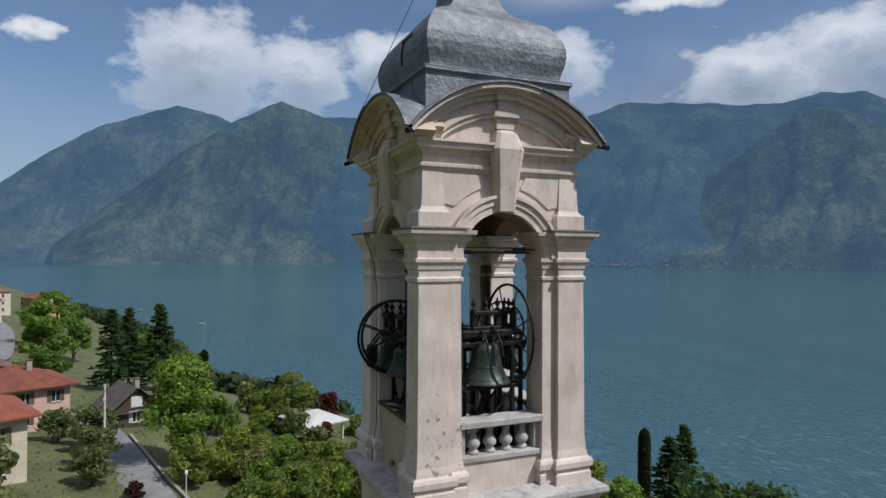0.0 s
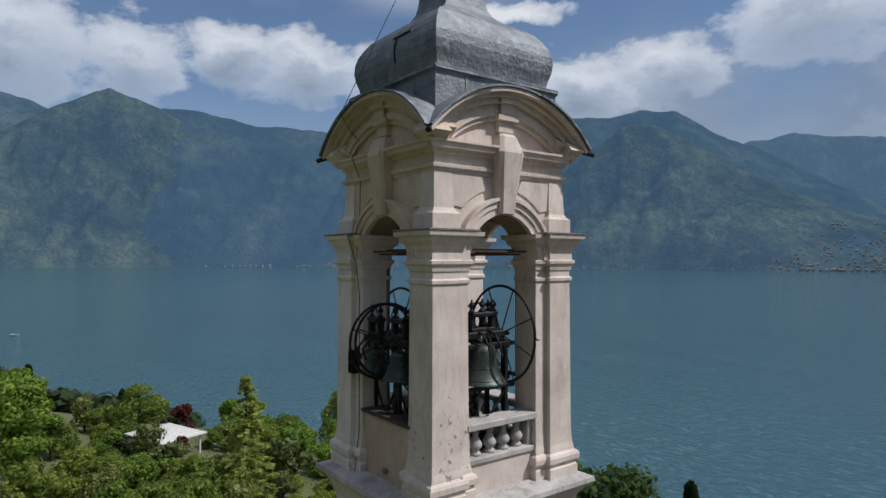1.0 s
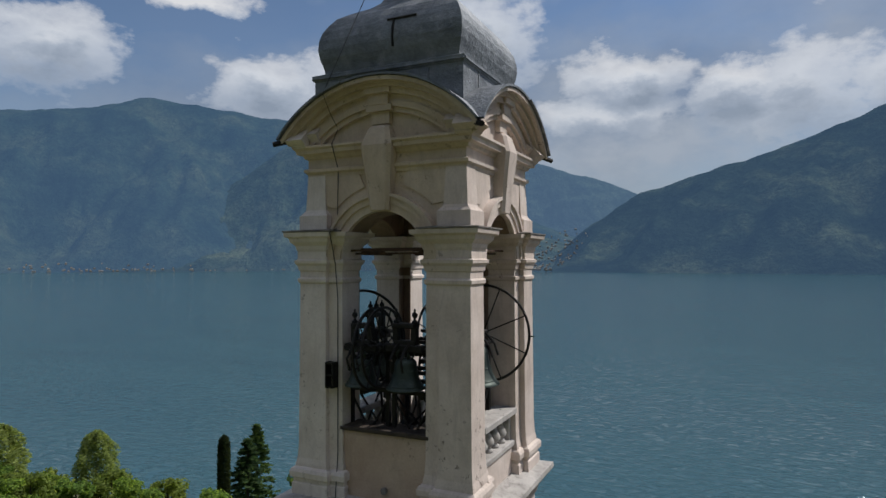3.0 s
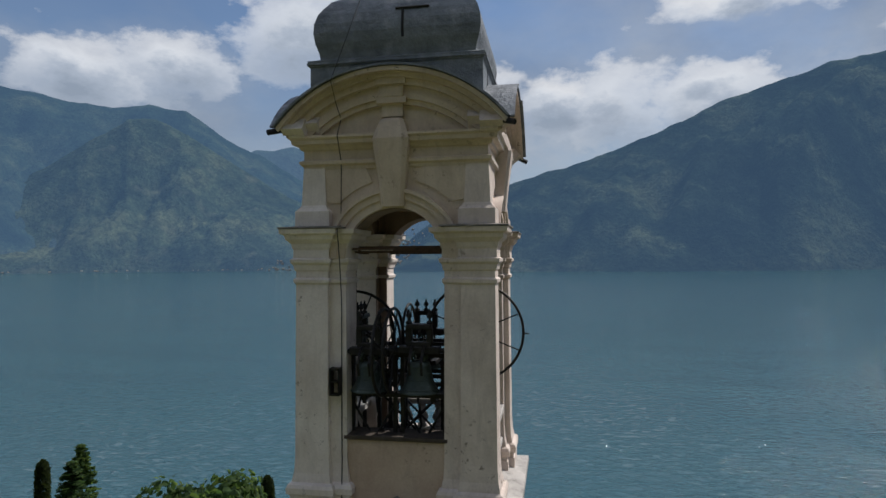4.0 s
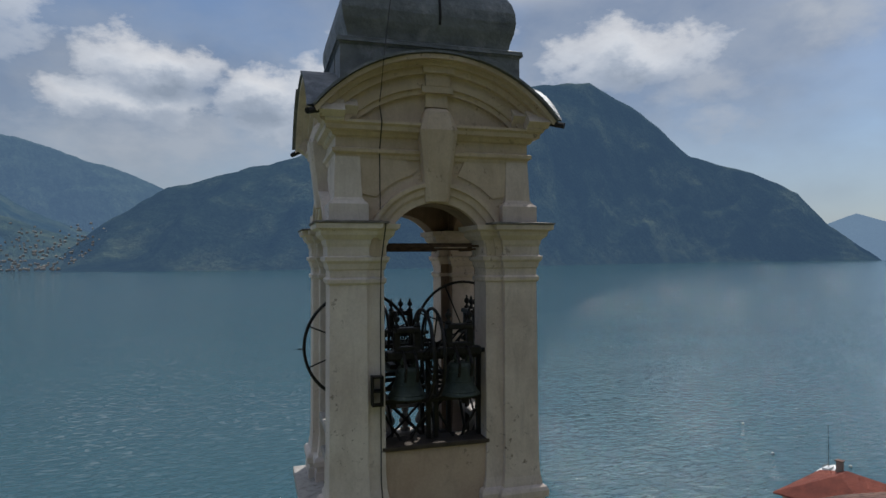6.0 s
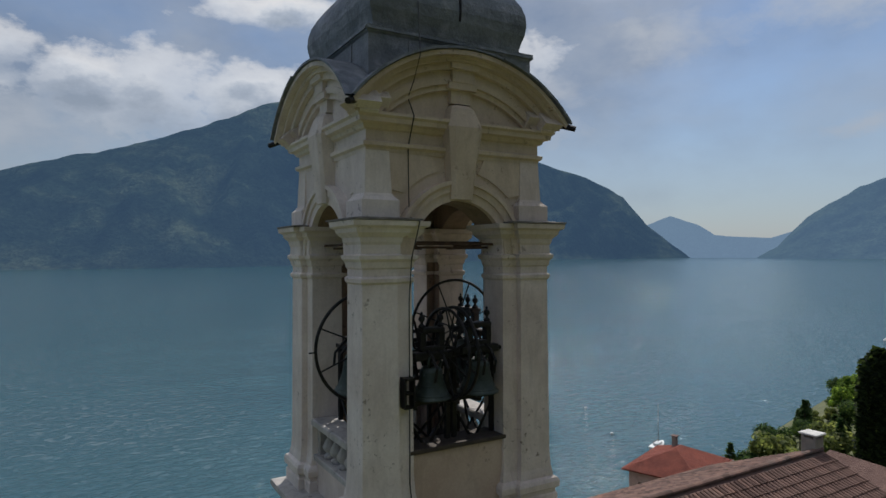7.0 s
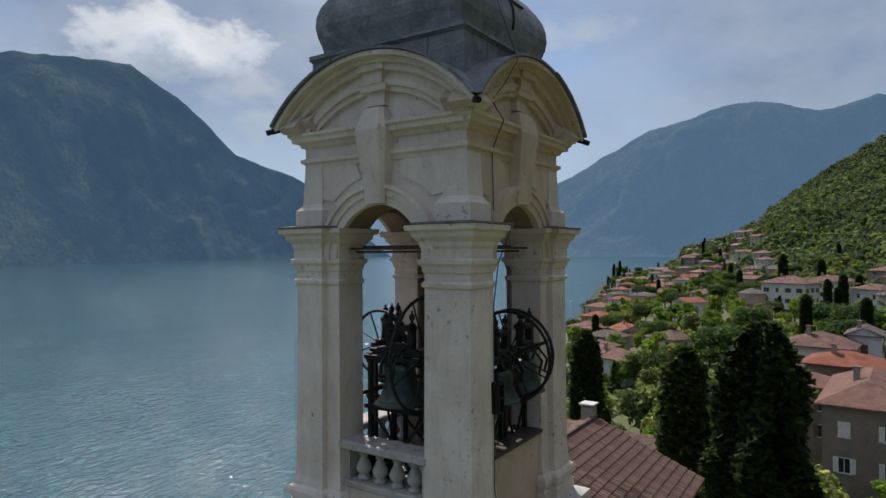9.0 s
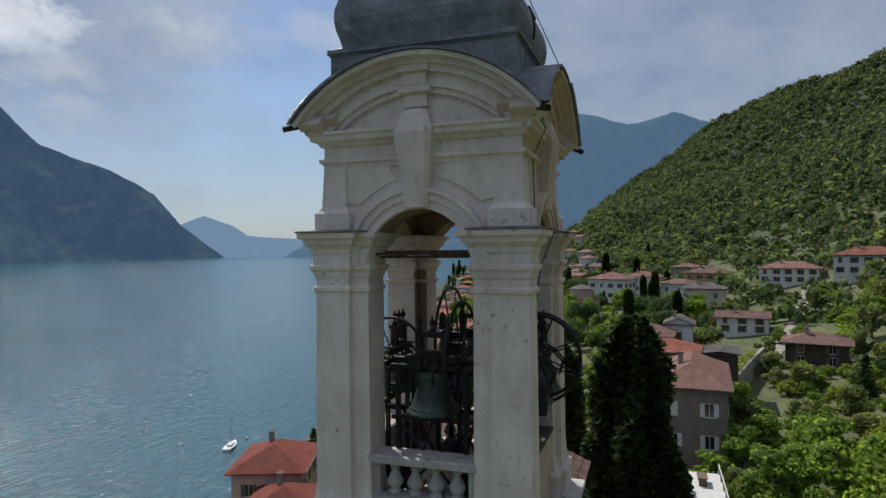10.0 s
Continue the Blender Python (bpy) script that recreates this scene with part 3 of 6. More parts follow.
tagged(grid_mesh("ground", rows, M_GRASS), "grassy hillside sloping down to the lake", "ground", kind="structure")


def mountain(name, crest, reach, foot, mat, seed, rough=1.0, tail=0.12):
    """A wooded mountain: crest as (bearing, height in degrees) seen from the belfry, at the distance reach; foot: distance of its shore."""
    az = np.array([c[0] for c in crest])[::-1]
    el = np.array([c[1] for c in crest])[::-1]
    n = 300
    A = np.linspace(az[0], az[-1], n)
    rows = []
    for j in range(46):
        v = j / 38.0
        row = []
        for a in A:
            D = float(np.interp(a, *reach)) if isinstance(reach, tuple) else reach
            f = float(np.interp(a, *foot)) if isinstance(foot, tuple) else foot
            e = float(np.interp(a, az, el))
            e += 0.16 * rough * noise.fractal((a * 0.55, seed, 0.3), 1.0, 2.0, 4)
            top = 3.7 + D * math.tan(radians(max(e, -0.55)))
            if v <= 1:
                dist = f + (D - f) * v
                rise = (0.86 * v + 0.14 * v * v * (3 - 2 * v))
                k = v * (1 - v) * 4
                gully = noise.fractal((a * 0.13 + v * 1.2, v * 1.1 - a * 0.05, seed), 0.85, 2.1, 7)
                z = LAKE - 2 + (top - LAKE + 2) * max(0.0, rise + 0.34 * k * gully * 0.62)
                z = min(z, 3.7 + dist * math.tan(radians(max(e, -0.5))) - 1.0) if v < 1 else top
            else:
                dist, z = D + (v - 1) * 400, top - (v - 1) * 500
            row.append((-math.sin(radians(a)) * dist, math.cos(radians(a)) * dist, z))
        rows.append(row)
    return tagged(grid_mesh(name, rows, mat), "distant wooded mountain above the lake", "mountain", kind="structure")


# distance haze painted as blue emission, strongest on the farthest ranges
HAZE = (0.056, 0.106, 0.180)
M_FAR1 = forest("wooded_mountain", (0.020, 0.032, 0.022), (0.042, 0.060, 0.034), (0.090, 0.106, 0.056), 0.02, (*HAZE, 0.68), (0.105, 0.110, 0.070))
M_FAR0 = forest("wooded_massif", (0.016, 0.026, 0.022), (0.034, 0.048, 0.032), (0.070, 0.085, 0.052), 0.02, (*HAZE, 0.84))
# ridge behind the spur: its shade is put into darker woods
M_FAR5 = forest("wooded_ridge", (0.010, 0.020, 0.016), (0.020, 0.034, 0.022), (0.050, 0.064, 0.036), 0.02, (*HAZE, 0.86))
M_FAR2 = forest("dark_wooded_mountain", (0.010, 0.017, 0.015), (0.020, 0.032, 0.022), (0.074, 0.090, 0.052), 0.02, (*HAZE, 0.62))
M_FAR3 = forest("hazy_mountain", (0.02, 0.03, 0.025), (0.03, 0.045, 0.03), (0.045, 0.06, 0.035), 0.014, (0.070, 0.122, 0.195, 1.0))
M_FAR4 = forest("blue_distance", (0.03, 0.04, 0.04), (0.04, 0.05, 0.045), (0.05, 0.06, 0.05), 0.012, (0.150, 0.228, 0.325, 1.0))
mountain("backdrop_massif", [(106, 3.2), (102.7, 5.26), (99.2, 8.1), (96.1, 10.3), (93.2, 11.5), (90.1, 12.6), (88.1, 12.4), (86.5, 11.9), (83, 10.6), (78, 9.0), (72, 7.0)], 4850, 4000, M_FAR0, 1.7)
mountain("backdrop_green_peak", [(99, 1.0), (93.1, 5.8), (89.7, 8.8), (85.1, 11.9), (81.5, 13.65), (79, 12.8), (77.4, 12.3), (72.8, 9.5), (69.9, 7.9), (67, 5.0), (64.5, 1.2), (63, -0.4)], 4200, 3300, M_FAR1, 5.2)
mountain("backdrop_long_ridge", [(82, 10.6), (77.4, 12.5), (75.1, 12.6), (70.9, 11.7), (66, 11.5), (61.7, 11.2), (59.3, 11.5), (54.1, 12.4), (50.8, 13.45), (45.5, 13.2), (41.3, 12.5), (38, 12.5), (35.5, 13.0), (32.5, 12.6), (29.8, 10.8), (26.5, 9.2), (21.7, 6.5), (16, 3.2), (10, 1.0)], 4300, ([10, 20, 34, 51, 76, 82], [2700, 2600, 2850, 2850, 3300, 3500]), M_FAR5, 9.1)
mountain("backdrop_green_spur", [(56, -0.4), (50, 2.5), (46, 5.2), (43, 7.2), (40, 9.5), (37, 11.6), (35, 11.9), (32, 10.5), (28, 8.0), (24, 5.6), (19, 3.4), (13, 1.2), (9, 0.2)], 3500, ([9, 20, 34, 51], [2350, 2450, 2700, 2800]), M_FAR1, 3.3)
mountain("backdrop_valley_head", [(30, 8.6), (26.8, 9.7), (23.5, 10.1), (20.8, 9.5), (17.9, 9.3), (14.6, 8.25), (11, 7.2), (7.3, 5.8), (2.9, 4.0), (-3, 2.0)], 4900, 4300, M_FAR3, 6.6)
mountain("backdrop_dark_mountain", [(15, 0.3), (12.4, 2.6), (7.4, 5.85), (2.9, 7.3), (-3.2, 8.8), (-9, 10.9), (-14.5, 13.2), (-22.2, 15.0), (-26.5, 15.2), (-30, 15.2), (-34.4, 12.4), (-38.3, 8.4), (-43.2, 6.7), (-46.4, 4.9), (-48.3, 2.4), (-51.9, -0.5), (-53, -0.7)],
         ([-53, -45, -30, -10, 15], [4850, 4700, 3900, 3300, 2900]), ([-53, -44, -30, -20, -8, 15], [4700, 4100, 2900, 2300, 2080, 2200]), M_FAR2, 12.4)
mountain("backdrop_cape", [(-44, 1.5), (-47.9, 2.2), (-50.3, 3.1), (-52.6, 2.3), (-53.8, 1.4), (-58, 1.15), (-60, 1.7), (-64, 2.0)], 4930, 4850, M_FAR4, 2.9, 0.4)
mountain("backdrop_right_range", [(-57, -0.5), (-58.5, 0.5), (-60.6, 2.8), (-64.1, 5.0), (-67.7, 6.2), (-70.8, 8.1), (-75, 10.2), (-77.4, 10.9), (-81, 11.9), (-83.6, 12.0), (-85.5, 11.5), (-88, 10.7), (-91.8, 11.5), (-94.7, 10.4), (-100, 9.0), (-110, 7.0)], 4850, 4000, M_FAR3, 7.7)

# tiny houses along the far shore
fr = random.Random(8)
V, F = [], []
for k in range(760):
    a = fr.choice([fr.uniform(84, 40), fr.uniform(40, 12), fr.uniform(26, 4), fr.uniform(22, 6)])
    f0 = float(np.interp(a, [2, 9, 20, 34, 51, 76, 84], [2180, 2350, 2450, 2700, 2800, 3300, 3400]))
    dist = f0 + 12 + (90 if a > 27 else 520) * fr.random() ** 2.2
    x, y = -math.sin(radians(a)) * dist, math.cos(radians(a)) * dist
    z = LAKE + 0.35 * (dist - f0)
    w, d, h = fr.uniform(2.5, 5.5), fr.uniform(2.5, 5), fr.uniform(2, 4.5)
    b0 = len(V)
    c, s = math.cos(radians(a)), math.sin(radians(a))
    for px, py, pz in ((-w, -d, -3), (w, -d, -3), (w, d, -3), (-w, d, -3), (-w, -d, h), (w, -d, h), (w, d, h), (-w, d, h), (-w * 0.4, 0, h + 1.5), (w * 0.4, 0, h + 1.5)):
        V.append((x + px * c - py * s, y + px * s + py * c, z + pz))
    F += [tuple(b0 + i for i in q) for q in ((0, 1, 5, 4), (1, 2, 6, 5), (2, 3, 7, 6), (3, 0, 4, 7), (4, 5, 9, 8), (6, 7, 8, 9), (5, 6, 9), (7, 4, 8))]
me = bpy.data.meshes.new("far_shore_village")
me.from_pydata(V, [], F)
me.materials.append(surface("far_house_walls", (0.16, 0.14, 0.12), (0.42, 0.40, 0.37), 0.03, 0.9))
tagged(new("far_shore_village", me), "scattered pale houses along the far shore", "village", kind="stuff")

# ---- belfry ----
# plain parapet on one face, balustrades on the others
bm = bmesh.new()
add_box(bm, -0.82, 0.82, -1.47, -1.05, -0.42, 0.80)
part("parapet", bm, M_PANEL, tower, "plain ochre rendered parapet")
part("sill", box(-0.84, 0.84, -1.52, -1.0, 0.79, 0.86, 0.012), M_WOODDK, tower, "dark weathered sill")
part("belfry_floor", box(-1.1, 1.1, -1.05, 1.1, -0.4, 0.12), M_STONE, tower)
part("core", box(-1.44, 1.44, -1.43, 1.43, 4.76, 5.3), M_STUCCO, tower)
part("vault", box(-0.953, 0.953, -0.953, 0.953, 4.735, 4.756), M_SOFFIT, tower, "dark brown plaster vault")
# thin dark brown plaster plates lining the belfry
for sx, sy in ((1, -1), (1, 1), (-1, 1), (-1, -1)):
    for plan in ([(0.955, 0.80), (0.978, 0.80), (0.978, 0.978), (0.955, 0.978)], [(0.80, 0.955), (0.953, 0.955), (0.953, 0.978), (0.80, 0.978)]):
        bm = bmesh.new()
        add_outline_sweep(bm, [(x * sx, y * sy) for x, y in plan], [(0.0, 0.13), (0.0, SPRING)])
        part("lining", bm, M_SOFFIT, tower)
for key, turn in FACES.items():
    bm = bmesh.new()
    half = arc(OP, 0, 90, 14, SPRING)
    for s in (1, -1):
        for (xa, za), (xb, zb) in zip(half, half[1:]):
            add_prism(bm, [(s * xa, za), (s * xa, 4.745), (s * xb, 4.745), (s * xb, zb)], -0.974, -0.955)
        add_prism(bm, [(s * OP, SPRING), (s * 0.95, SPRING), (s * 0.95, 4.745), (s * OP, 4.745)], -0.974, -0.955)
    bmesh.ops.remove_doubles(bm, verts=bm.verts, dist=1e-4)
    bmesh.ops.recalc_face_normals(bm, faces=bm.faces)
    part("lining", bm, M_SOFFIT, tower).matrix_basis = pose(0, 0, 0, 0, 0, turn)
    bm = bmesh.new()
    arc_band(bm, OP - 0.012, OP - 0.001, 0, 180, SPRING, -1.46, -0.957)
    part("soffit", bm, M_SOFFIT, tower, "dark brown arch soffit").matrix_basis = pose(0, 0, 0, 0, 0, turn)
BALUSTER = [(0.098, 0.0), (0.098, 0.05), (0.065, 0.07), (0.065, 0.09), (0.111, 0.14), (0.124, 0.19), (0.091, 0.26), (0.055, 0.33), (0.049, 0.36), (0.072, 0.38), (0.072, 0.40), (0.055, 0.42), (0.098, 0.44), (0.098, 0.48)]
proto = None
for key in ("A", "C", "D"):
    T = pose(0, 0, 0, 0, 0, FACES[key])
    o = part("dado", box(-0.82, 0.82, -1.46, -1.1, -0.42, 0.22, 0.01), M_STUCCO, tower)
    o.matrix_basis = T
    o = part("bottom_rail", box(-0.82, 0.82, -1.50, -1.12, 0.20, 0.30, 0.015), M_STONE, tower)
    o.matrix_basis = T
    o = part("top_rail", box(-0.82, 0.82, -1.53, -1.08, 0.775, 0.90, 0.02), M_STONE, tower, "flaking grey stone handrail")
    o.matrix_basis = T
    for s in (-1, 1):
        o = part("half_post", box(s * 0.74 - 0.065, s * 0.74 + 0.065, -1.42, -1.2, 0.29, 0.78, 0.008), M_STONE, tower)
        o.matrix_basis = T
    for i in range(4):
        m = T @ pose(-0.48 + 0.32 * i, -1.31, 0.297)
        if proto is None:
            proto = part("baluster", lathe(BALUSTER, 14), M_STONE, tower, smooth=True)
            proto.matrix_basis = m
        else:
            share("baluster", proto, m, tower)
# iron ties across the arches
for key, turn in FACES.items():
    T = pose(0, 0, 0, 0, 0, turn)
    for dy, dz in ((0.0, 0.0), (0.16, -0.05), (0.3, 0.03)):
        bm = box(-0.98, 0.98, -1.30 + dy, -1.265 + dy, 3.80 + dz, 3.835 + dz)
        o = part("tie_bar", bm, M_RUST, tower, "rusty iron tie bar across the arch")
        o.matrix_basis = T


def bell(at, turn, lip, wheel_r, wheel_off, tall=1.0, finials=3, double=False):
    """A bell with its cast-iron headstock and wheel; the axle runs along the local y axis. lip: radius at the mouth."""
    root = tagged(empty("church_bell", at, turn), "patinated bronze bell with black iron headstock and spoked wheel", "bell", "bells of the belfry")
    h = lip * 1.55 * tall
    prof = [(lip, 0.0), (lip * 1.0, 0.02), (lip * 0.93, h * 0.07), (lip * 0.82, h * 0.18), (lip * 0.70, h * 0.36), (lip * 0.62, h * 0.55), (lip * 0.565, h * 0.76), (lip * 0.54, h * 0.86), (lip * 0.49, h * 0.94), (lip * 0.36, h * 0.99), (0.05, h)]
    bm = bmesh.new()
    add_lathe(bm, prof, 32, cap=False)
    add_lathe(bm, [(lip * 0.97, 0.0), (lip * 0.76, h * 0.2), (lip * 0.56, h * 0.6), (lip * 0.5, h * 0.85), (0.02, h * 0.92)], 32, cap=False)
    for k in (0.12, 0.42, 0.80, 0.84):
        r = float(np.interp(k, [z / h for _, z in prof], [p for p, _ in prof]))
        add_lathe(bm, [(r + 0.001, h * k - 0.008), (r + 0.009, h * k), (r + 0.001, h * k + 0.008)], 32, cap=False)
    part("bell_body", bm, M_BRONZE, root, "green-grey patinated bronze bell", True)
    part("clapper", lathe([(0.02, -0.10), (0.055, -0.05), (0.06, 0.02), (0.022, 0.08), (0.016, h * 0.8)], 12), M_IRON, root, smooth=True)
    # canons
    for i in range(4):
        bm = bmesh.new()
        a = math.pi / 4 + i * math.pi / 2
        c, s = math.cos(a), math.sin(a)
        add_tube(bm, [(c * 0.12, s * 0.12, h), (c * 0.15, s * 0.15, h + 0.07), (c * 0.10, s * 0.10, h + 0.15), (0, 0, h + 0.17)], 0.024, 6)
        part("canon", bm, M_BRONZE, root, smooth=True)
    # headstock: cast body with side brackets and finials
    zb = h + 0.15
    bm = bmesh.new()
    add_box(bm, -0.09, 0.09, -lip * 1.05, lip * 1.05, zb - 0.05, zb + 0.07, 0.015)
    add_box(bm, -0.07, 0.07, -lip * 0.62, lip * 0.62, zb + 0.05, zb + 0.14, 0.012)
    add_box(bm, -0.10, 0.10, -lip * 0.62, lip * 0.62, zb + 0.34, zb + 0.42, 0.015)
    for s in (-1, 1):
        add_box(bm, -0.06, 0.06, s * lip * 0.52 - 0.05, s * lip * 0.52 + 0.05, zb + 0.1, zb + 0.36, 0.012)
        add_tube(bm, [(0, s * lip * 1.0, zb), (0, s * (lip * 1.0 + 0.2), zb)], 0.035, 10)
    part("headstock", bm, M_IRON, root)
    bm_f = lathe([(0.05, 0.0), (0.055, 0.03), (0.022, 0.06), (0.02, 0.08), (0.05, 0.12), (0.045, 0.16), (0.015, 0.19), (0.022, 0.21), (0.004, 0.24)], 10)
    first = part("finial", bm_f, M_IRON, root, smooth=True)
    ys = [(-0.5 + i / max(1, finials - 1)) * lip * 1.05 for i in range(finials)]
    first.matrix_basis = pose(0, ys[0], zb + 0.415)
    for y in ys[1:]:
        share("finial", first, pose(0, y, zb + 0.415), root)
    for s in (-1, 1):
        bm = bmesh.new()
        add_tube(bm, [(s * 0.02, -lip * 0.3, zb + 0.1), (s * 0.2, -lip * 0.3, zb + 0.02), (s * 0.34, -lip * 0.3, zb - 0.14), (s * lip * 0.9, -lip * 0.3, zb - 0.34)], 0.022, 6)
        add_tube(bm, [(s * 0.02, lip * 0.3, zb + 0.1), (s * 0.2, lip * 0.3, zb + 0.02), (s * 0.34, lip * 0.3, zb - 0.14), (s * lip * 0.9, lip * 0.3, zb - 0.34)], 0.022, 6)
        part("bracket", bm, M_IRON, root)
    # wheel
    for k in range(2 if double else 1):
        yw = wheel_off + 0.09 * k
        wheel = part("bell_wheel", bmesh.new(), M_IRON, root)
        wheel.matrix_basis = pose(0, yw, zb)
        ring = [(wheel_r * math.cos(2 * math.pi * i / 48), 0, wheel_r * math.sin(2 * math.pi * i / 48)) for i in range(48)]
        part("rim", tube(ring, 0.026, 6, True), M_IRON, wheel, smooth=True)
        sp = None
        for i in range(8):
            m = pose(0, 0, 0, 0, 360 / 8 * i + 22, 0)
            if sp is None:
                sp = part("spoke", tube([(0, 0, 0.05), (0, 0, wheel_r + 0.005)], 0.013, 5), M_IRON, wheel)
                sp.matrix_basis = m
            else:
                share("spoke", sp, m, wheel)
        part("hub", lathe([(0.07, -0.05), (0.08, 0.0), (0.07, 0.05)], 12, pose(0, 0, 0, 90, 0, 0)), M_IRON, wheel)
        part("stop_pin", tube([(wheel_r - 0.02, 0, -0.02), (wheel_r + 0.1, 0, -0.02)], 0.012, 5), M_IRON, wheel)
    return root


bell((1.04, -0.10, 1.46), 0, 0.45, 0.88, 0.46, 1.0, 3)
bell((-1.02, -0.02, 1.46), 180, 0.40, 0.86, 0.46, 1.0, 3)
bell((-0.44, -1.42, 1.56), 90, 0.30, 0.68, -0.24, 1.0, 2)
bell((0.38, -1.42, 1.56), 90, 0.32, 0.66, 0.42, 1.0, 2)
bell((0.0, 0.95, 1.54), 90, 0.34, 0.55, 0.34, 1.0, 3)

bell_frame = tagged(empty("iron_bell_stand", (0, 0, 0.12)), "black riveted iron stand carrying the bells", "bell stand")
for x, y, z in ((-0.78, -1.22, 2.05), (-0.06, -1.22, 2.05), (0.06, -1.22, 2.05), (0.76, -1.22, 2.05), (1.12, -0.62, 2.05), (1.12, 0.40, 2.05), (-1.12, -0.56, 2.05), (-1.12, 0.50, 2.05), (-0.42, 0.98, 2.0), (0.42, 0.98, 2.0),
                (-0.6, -0.3, 1.9), (0.55, -0.3, 1.9), (-0.6, 0.45, 1.9), (0.55, 0.45, 1.9)):
    part("post", box(x - 0.035, x + 0.035, y - 0.035, y + 0.035, 0.0, z, 0.006), M_IRON, bell_frame)
for x0, x1, y, z in ((-0.8, 0.8, -1.22, 1.30), (-0.8, 0.8, -1.22, 1.95), (-0.9, 0.9, 0.98, 1.30), (-0.6, 0.6, 0.98, 1.9), (-0.7, 0.7, -0.3, 1.30), (-0.7, 0.7, -0.3, 1.9), (-0.7, 0.7, 0.45, 1.30), (-0.7, 0.7, 0.45, 1.9)):
    part("beam", box(x0, x1, y - 0.045, y + 0.045, z, z + 0.07, 0.006), M_IRON, bell_frame)
for y0, y1, x, z in ((-0.7, 0.6, 1.12, 1.22), (-0.7, 0.6, 1.12, 1.98), (-0.7, 0.6, -1.12, 1.22), (-0.7, 0.6, -1.12, 1.98), (-1.2, 1.0, -0.6, 1.22), (-1.2, 1.0, 0.55, 1.22), (-1.2, 1.0, -0.6, 1.82), (-1.2, 1.0, 0.55, 1.82)):
    part("beam", box(x - 0.045, x + 0.045, y0, y1, z, z + 0.07, 0.006), M_IRON, bell_frame)
for p, q in (((-0.78, -1.22), (-0.06, -1.22)), ((0.06, -1.22), (0.76, -1.22)), ((1.12, -0.62), (1.12, 0.4)), ((-1.12, -0.56), (-1.12, 0.5)), ((-0.6, 0.45), (0.55, 0.45)), ((-0.6, -0.3), (0.55, -0.3))):
    part("brace", tube([(*p, 0.05), (*q, 1.2)], 0.022, 5), M_IRON, bell_frame)
    part("brace", tube([(*q, 0.05), (*p, 1.2)], 0.022, 5), M_IRON, bell_frame)
for i, (x, y, w) in enumerate(((-0.62, -0.7, 0.26), (0.1, -0.62, 0.22), (0.62, 0.2, 0.3), (-0.6, 0.55, 0.28), (0.62, -0.62, 0.2))):
    mot = tagged(empty("bell_motor", (x, y, 0.12)), "black electric ringing motor on the belfry floor", "motor", "ringing motors")
    part("casing", lathe([(w * 0.55, 0.0), (w * 0.6, 0.05), (w * 0.6, 0.34), (w * 0.4, 0.42), (0.03, 0.44)], 14), M_IRON, mot, smooth=True)
    part("foot", box(-w, w, -w * 0.7, w * 0.7, -0.0, 0.05, 0.01), M_IRON, mot)
    part("arm", tube([(0, 0, 0.3), (0.12, 0.05, 0.7), (0.05, 0.1, 1.2)], 0.022, 6), M_IRON, mot)

# chain drives and cables
for pts, r in (([(-0.86, -1.53, 5.9), (-0.86, -1.72, 5.6), (-0.86, -1.53, 5.2), (-0.86, -1.55, 4.2), (-0.83, -1.82, 4.12), (-0.86, -1.62, 3.6), (-0.86, -1.54, 3.0), (-0.86, -1.54, 0.4), (-0.84, -1.62, -0.1), (-0.85, -1.64, -0.4)], 0.009),
               ([(0.0, 0.0, 11.1), (-0.45, -0.98, 8.7), (-0.88, -1.95, 6.40), (-0.87, -1.74, 6.1), (-0.86, -1.53, 5.9)], 0.007)):
    ob = part("lightning_cable", tube(pts, r, 5), M_CABLE)
    tagged(ob, "thin dark cable running down the stucco face", "cable")
ob = tagged(empty("switch_box", (-0.93, -1.56, 1.72)), "small open black metal box on the pilaster", "metal box")
bm = bmesh.new()
for x in (-0.07, 0.07):
    add_box(bm, x - 0.012, x + 0.012, -0.14, 0.02, -0.20, 0.22)
for z in (-0.20, 0.0, 0.20):
    add_box(bm, -0.08, 0.08, -0.14, 0.02, z - 0.012, z + 0.012)
part("cage", bm, M_IRON, ob)
# small outlet in the parapet
part("outlet", lathe([(0.05, 0.0), (0.06, 0.06), (0.045, 0.07)], 10, pose(0.02, -1.47, -0.12, 90, 0, 0)), M_SLATE, tower, "dark drain outlet at the parapet's foot")

